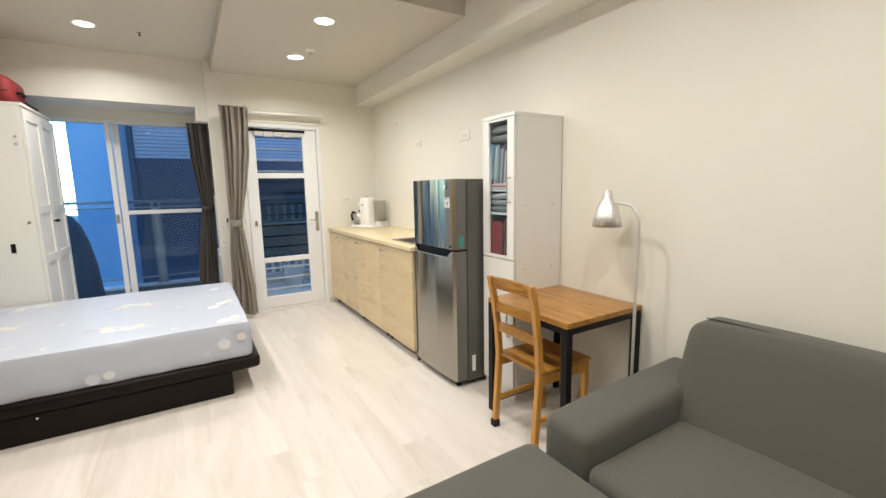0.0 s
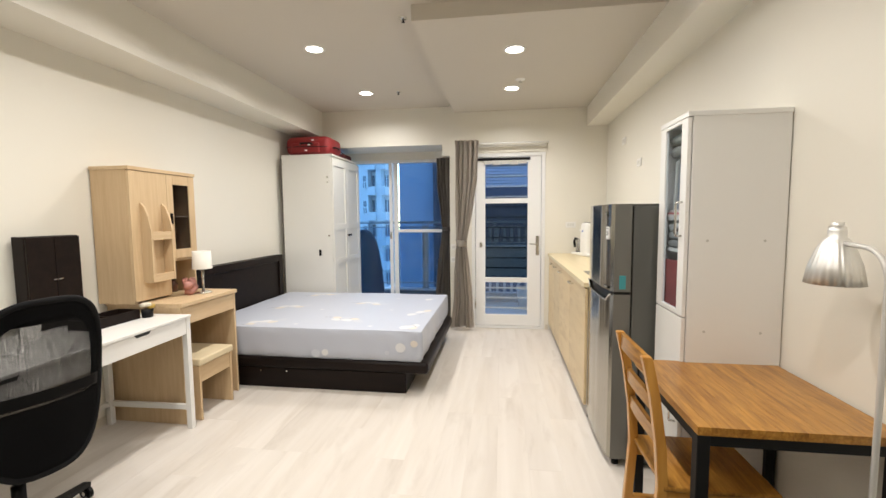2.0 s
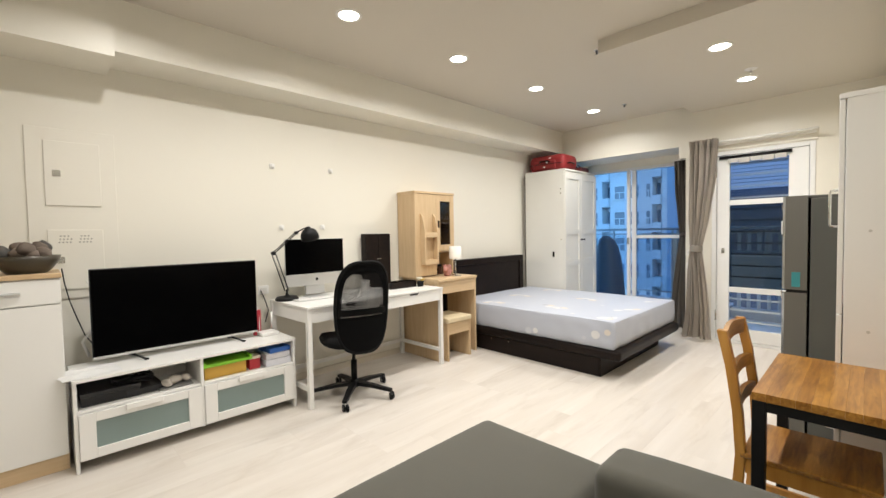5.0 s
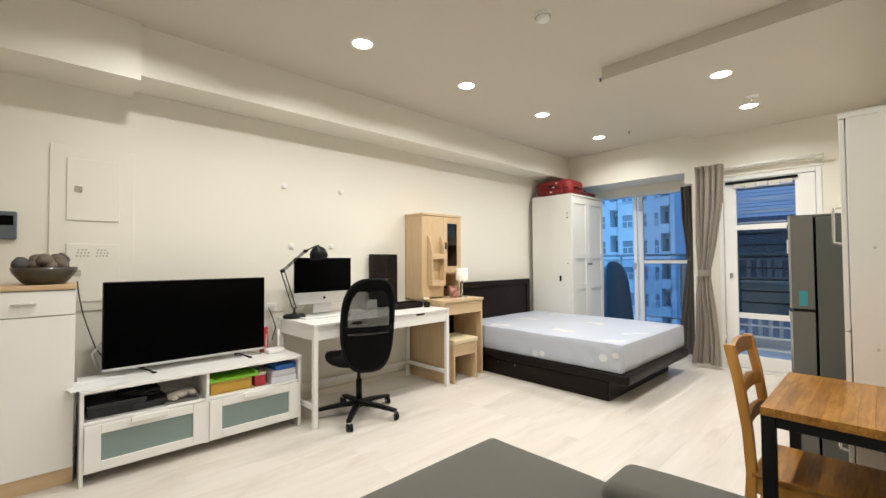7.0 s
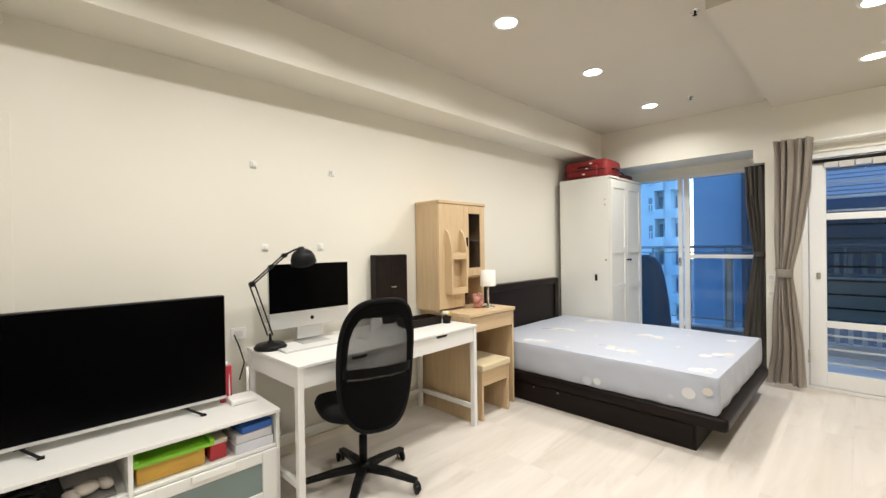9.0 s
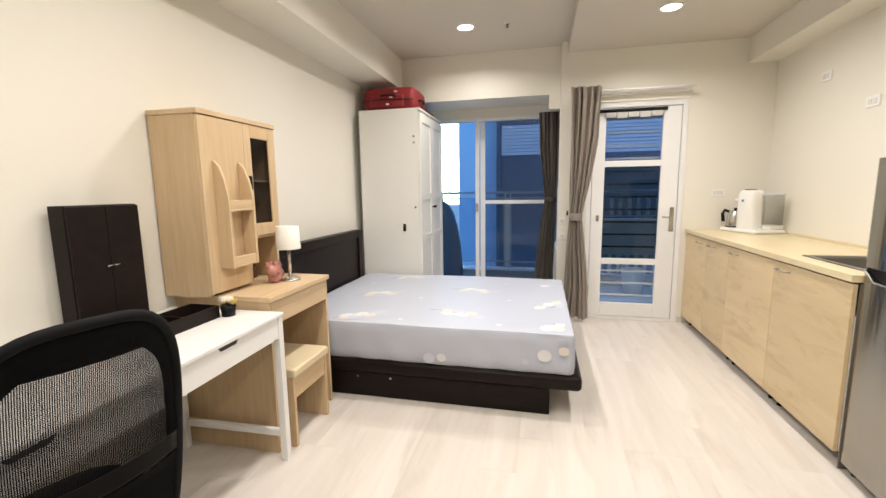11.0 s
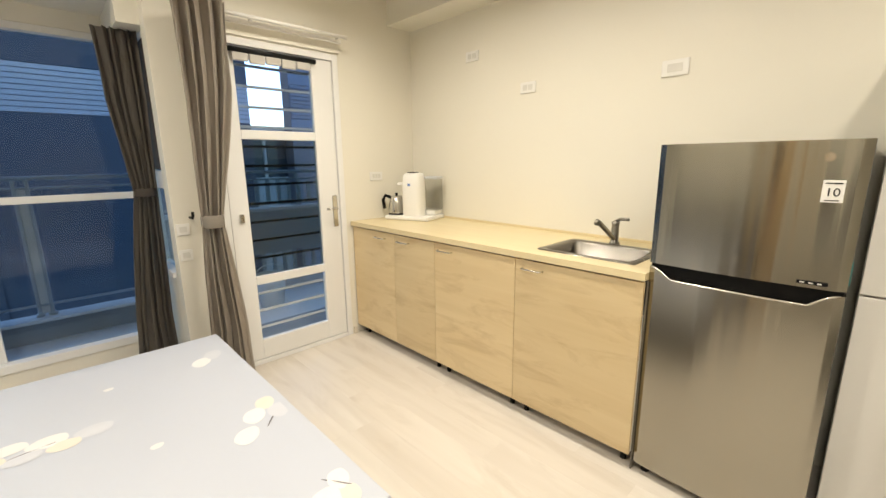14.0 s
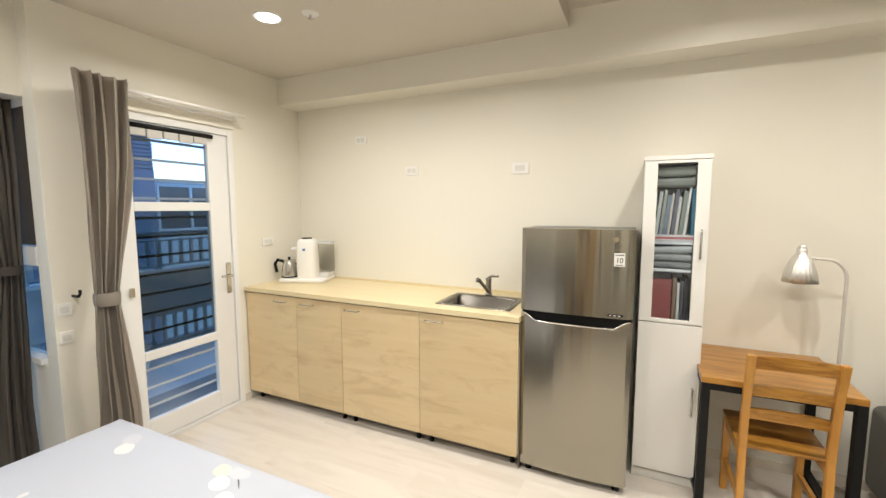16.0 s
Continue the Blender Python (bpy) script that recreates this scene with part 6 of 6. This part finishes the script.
sm = thing("smoke_detector", 0.62, 1.81, ZC, label="round white smoke detector on the ceiling", category="smoke detector")
part("base", lathe(bmesh.new(), [(0.055, 0.0), (0.055, -0.012), (0.05, -0.02)]), PLASTIC_W, sm, smooth=True)
part("dome", lathe(bmesh.new(), [(0.042, -0.018), (0.038, -0.04), (0.02, -0.046), (0.0, -0.046)]), PLASTIC_W, sm, smooth=True)
for x, y, z in ((-0.022, 4.645, ZC), (0.435, 2.968, ZC), (1.29, 4.10, ZK)):
    sp = thing("sprinkler_head", x, y, z, label="small ceiling sprinkler head with a metal ring", category="sprinkler", group="ceiling sprinklers")
    big = 1.7 if z == ZK else 1.0
    part("escutcheon", lathe(bmesh.new(), [(0.028 * big, 0), (0.024 * big, -0.006), (0.0, -0.008)]), PLASTIC_W if z == ZK else CHROME, sp, smooth=True)
    part("deflector", lathe(bmesh.new(), [(0.006, -0.008), (0.006, -0.026), (0.014, -0.028), (0.0, -0.03)]), BLACK_STEEL if z == ZC else CHROME, sp, smooth=True)

# ---- outside: balcony and neighbours ----
BALCONY_TILE = surf("pale_balcony_tile", (0.74, 0.75, 0.76), 0.4, var=0.12, scale=3, bump=0.1, bscale=60)
structure("balcony_slab", BALCONY_TILE, (-2.4, 3.4, 6.05, 7.15, -0.2, -0.03), (0.56, 3.4, 5.40, 6.05, -0.2, -0.03))
structure("balcony_kerb", CONCRETE, (-2.4, 0.6, 7.02, 7.15, -0.03, 0.15))
structure("balcony_kerb_cap", BALCONY_TILE, (-2.4, 0.6, 6.96, 7.16, 0.15, 0.175))
structure("balcony_parapet", surf("grey_parapet", (0.42, 0.43, 0.45), 0.8, var=0.12, scale=2, bump=0.2, bscale=60), (0.6, 3.25, 7.02, 7.15, 0.42, 0.90), (0.6, 3.25, 7.02, 7.15, -0.03, 0.12))
structure("balcony_parapet_cap", BALCONY_TILE, (0.6, 3.25, 6.97, 7.16, 0.90, 0.93))
structure("balcony_soffit", CONCRETE, (-2.4, 3.4, 6.10, 7.15, 2.75, 2.9), (0.7, 3.4, 5.42, 6.10, 2.75, 2.9))
structure("balcony_side_wall", CONCRETE, (3.25, 3.4, 5.40, 7.15, -0.03, 2.75))
GALV = surf("painted_balcony_rail", (0.40, 0.43, 0.46), 0.5, 0.3)
br = thing("balcony_railing", 0.5, 7.08, -0.03, label="grey metal balcony railing with glass and slatted parts", category="railing")
part("handrail", tube(bmesh.new(), [(-2.9, 0, 1.35), (2.75, 0, 1.35)], 0.02), GALV, br, smooth=True)
part("lower_rail", tube(bmesh.new(), [(-2.9, 0, 1.27), (2.75, 0, 1.27)], 0.010), GALV, br, smooth=True)
part("lower_rail", tube(bmesh.new(), [(-2.9, 0, 0.30), (0.1, 0, 0.30)], 0.012), GALV, br, smooth=True)
part("lower_rail", tube(bmesh.new(), [(0.1, 0, 1.0), (2.75, 0, 1.0)], 0.012), GALV, br, smooth=True)
for x, z in ((-2.85, 0.205), (-1.7, 0.205), (-0.73, 0.205), (-0.65, 0.205), (0.5, 0.96), (1.6, 0.96), (2.7, 0.96)):
    bx("post", br, GALV, x - 0.013, x + 0.013, -0.015, 0.015, z, 1.35, 0.003)
    bx("post_foot", br, GALV, x - 0.028, x + 0.028, -0.03, 0.03, z - 0.001, z + 0.025, 0.006)
bx("post_plate", br, ALU, -0.716, -0.664, -0.004, 0.004, 0.23, 1.26, 0.001)
for k in range(22):
    bx("picket", br, GALV, 0.16 + k * 0.12, 0.205 + k * 0.12, -0.008, 0.008, 1.005, 1.265, 0.002)
    bx("picket", br, GALV, 0.16 + k * 0.12, 0.205 + k * 0.12, -0.008, 0.008, 0.151, 0.449, 0.002)
for x0, x1 in ((-2.82, -1.73), (-1.67, -0.76), (-0.62, 0.09)):
    bx("glass_panel", br, glass("blue_rail_glass", (0.80, 0.88, 0.93)), x0, x1, -0.004, 0.004, 0.32, 1.255, 0)
cov = thing("covered_stroller", -1.03, 6.52, -0.03, label="tall object under a dark navy cover on the balcony", category="covered object")
bm = bmesh.new()
rings = []
for z, rx, ry, sx in ((0.0, 0.225, 0.22, 0.0), (0.25, 0.24, 0.23, 0.0), (0.6, 0.225, 0.22, -0.005), (0.9, 0.20, 0.19, -0.02), (1.08, 0.165, 0.16, -0.04), (1.19, 0.115, 0.12, -0.06), (1.245, 0.05, 0.06, -0.07)):
    rings.append([bm.verts.new((sx + rx * math.cos(t) * (1 + 0.05 * math.sin(5 * t + z * 4)), ry * math.sin(t) * (1 + 0.05 * math.cos(4 * t + z * 3)), z)) for t in (2 * math.pi * q / 40 for q in range(40))])
for a, b in zip(rings, rings[1:]):
    for q in range(40):
        bm.faces.new((a[q], a[(q + 1) % 40], b[(q + 1) % 40], b[q]))
bm.faces.new(rings[-1])
part("cover", bm, surf("navy_cover", (0.022, 0.035, 0.075), 0.55, var=0.2, scale=6), cov, smooth=True)
part("hem", lathe(bmesh.new(), [(0.240, 0.0), (0.252, 0.14), (0.250, 0.19)], (0.0, 0, 0)), surf("bright_blue_hem", (0.02, 0.04, 0.45), 0.5), cov, "bright blue hem", True)
wch = thing("plastic_bucket", 1.50, 6.55, -0.03, label="white plastic bucket on the balcony floor", category="bucket")
part("body", lathe(bmesh.new(), [(0.0, 0.01), (0.11, 0.0), (0.15, 0.32), (0.158, 0.33), (0.145, 0.33), (0.105, 0.02), (0.0, 0.02)]), PLASTIC_W, wch, smooth=True)
part("handle", tube(bmesh.new(), [(0.15 * math.cos(a), 0.0 + 0.02, 0.31 + 0.12 * math.sin(a)) for a in [math.pi * k / 12 for k in range(13)]], 0.005), PLASTIC_W, wch, smooth=True)

# the dark base colour carries the shade on this house front
NEAR = surf("render_wall_shade_in_colour", (0.105, 0.11, 0.135), 0.8, var=0.08, scale=0.6, bump=0.2, bscale=20)
TOWER = surf("pale_tower_wall", (0.74, 0.75, 0.75), 0.8, var=0.08, scale=0.3, bump=0.1, bscale=10)
PALE = surf("pale_render_wall", (0.36, 0.49, 0.62), 0.8, var=0.06, scale=0.5, bump=0.2, bscale=20)
SLAT = surf("grey_louvre", (0.62, 0.56, 0.57), 0.6, var=0.08)
DARKGLASS = surf("dark_window_glass", (0.05, 0.08, 0.11), 0.12, var=0.3, scale=0.6, bump=0)
nb = thing("neighbouring_house", 0, 12.0, -14, label="shaded neighbouring house with louvred upper front", category="house")
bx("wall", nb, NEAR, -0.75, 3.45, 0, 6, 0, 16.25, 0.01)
bx("wall", nb, PALE, -1.92, -0.87, 0.2, 5, 0, 30, 0.01)
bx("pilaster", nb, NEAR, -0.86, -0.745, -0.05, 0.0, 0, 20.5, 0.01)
for k in range(9):
    bx("louvre", nb, SLAT, -0.735, 3.44, -0.012, 0.03, 16.255 + k * 0.085, 16.328 + k * 0.085, 0.004)
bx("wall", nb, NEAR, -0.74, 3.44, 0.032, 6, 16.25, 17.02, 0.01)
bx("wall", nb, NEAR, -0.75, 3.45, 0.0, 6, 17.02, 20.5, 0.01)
bx("roof", nb, SLAT, -0.8, 3.5, -0.1, 6, 20.5, 20.65, 0.02)
lw = thing("low_house", 9.5, 14.6, -14, label="low pale house with a row of windows", category="house")
bx("wall", lw, TOWER, -5.9, 6, 0, 6, 0, 16.3, 0.02)
bx("parapet", lw, TOWER, -5.95, 6.05, -0.06, 6.06, 16.3, 16.42, 0.02)
for k in range(12):
    w = bx("window", lw, DARKGLASS, -5.7 + k * 0.95, -4.86 + k * 0.95, -0.03, 0.02, 15.0, 16.2, 0.004)
    bx("frame", w, WHITE_FRAME, -5.72 + k * 0.95, -4.84 + k * 0.95, -0.05, -0.031, 14.94, 15.0, 0.004)
    bx("frame", w, WHITE_FRAME, -4.84 + k * 0.95, -4.77 + k * 0.95, -0.05, -0.031, 14.94, 16.2, 0.004)
lt = thing("louvred_shaft", 5.74, 14.0, -14, label="grey louvred service shaft beside the low house", category="building")
MAUVE = surf("mauve_grey_wall", (0.30, 0.30, 0.36), 0.8, var=0.08, scale=0.8)
bx("wall", lt, MAUVE, -0.46, 0.46, 0, 0.5, 0, 16.6, 0.01)
for k in range(9):
    bx("louvre", lt, MAUVE, -0.44, 0.44, -0.03, 0.02, 16.62 + k * 0.1, 16.68 + k * 0.1, 0.004)
bx("wall", lt, MAUVE, -0.45, 0.45, 0.03, 0.5, 16.6, 17.52, 0.01)
bx("wall", lt, MAUVE, -0.46, 0.46, 0, 0.5, 17.52, 20, 0.01)

PALEGLASS = surf("pale_sky_window_glass", (0.20, 0.24, 0.29), 0.15, var=0.4, scale=0.5, bump=0)
tw = thing("apartment_tower", -16.0, 50, -30, label="pale apartment tower with balconies and many windows", category="apartment building")
bx("wall", tw, TOWER, -9.0, 3.0, 1.5, 4.0, 0, 70, 0.02)
for x0, x1 in ((-9.0, -5.2), (-4.2, 0.68), (1.72, 2.38)):
    bx("wall", tw, TOWER, x0, x1, 0, 1.5, 0, 70, 0.02)
for k in range(5, 20):
    z = k * 3.1
    for x0, x1 in ((-5.2, -4.2), (0.68, 1.72), (2.38, 3.0)):
        bx("balcony", tw, TOWER, x0 + 0.002, x1 - 0.002, -0.45, 1.49, z, z + 1.05, 0.02)
        w = bx("window", tw, PALEGLASS, x0 + 0.08, x1 - 0.08, 1.43, 1.49, z + 1.06, z + 2.55, 0.004)
        bx("frame", w, WHITE_FRAME, (x0 + x1) / 2 - 0.05, (x0 + x1) / 2 + 0.05, 1.38, 1.43, z + 1.06, z + 2.55, 0.004)
    for x, wd in ((-8.2, 1.1), (-6.9, 1.1), (-3.6, 1.15), (-1.7, 0.9), (0.06, 0.4)):
        w = bx("window", tw, PALEGLASS, x, x + wd, -0.03, 0.02, z + 0.9, z + 2.4, 0.004)
        bx("frame", w, WHITE_FRAME, x - 0.06, x + wd + 0.06, -0.07, -0.031, z + 1.6, z + 1.70, 0.004)
        bx("frame", w, WHITE_FRAME, x + wd / 2 - 0.04, x + wd / 2 + 0.04, -0.07, -0.031, z + 0.9, z + 1.59, 0.004)
        bx("sill", w, TOWER, x - 0.1, x + wd + 0.1, -0.25, -0.031, z + 0.76, z + 0.9, 0.01)
structure("ground", CONCRETE, (-900, 900, -900, 900, -30.3, -30))
# ---- floor planks ----
floor = thing("floor", 0, 0, 0, label="whitewashed oak plank floor", category="floor", kind="structure")
rng = random.Random(4)
PW, PL = 0.18, 1.22
plank_mesh = {}


def plank(x0, x1, y0, y1):
    key = (round(x1 - x0, 3), round(y1 - y0, 3))
    if key not in plank_mesh:
        w, h = key[0] / 2, key[1] / 2
        plank_mesh[key] = mesh_of("plank", box(bmesh.new(), -w, w, -h, h, -0.01, 0, 0.0006, 1), PLANK)
    ob = new("plank", plank_mesh[key])
    ob.location = ((x0 + x1) / 2, (y0 + y1) / 2, 0)
    ob.parent = floor


x = XL
while x < XR - 0.01:
    x1 = min(x + PW, XR)
    y = YB - rng.choice([0.0, 0.3, 0.6, 0.9])
    top = YW - 0.04 if x1 <= 0.54 else YD + 0.1
    while y < top - 0.01:
        y1 = min(y + PL, top)
        if y1 > YB + 0.02:
            plank(x, x1 - 0.0003, max(y, YB), y1 - 0.0003)
        y += PL
    x += PW
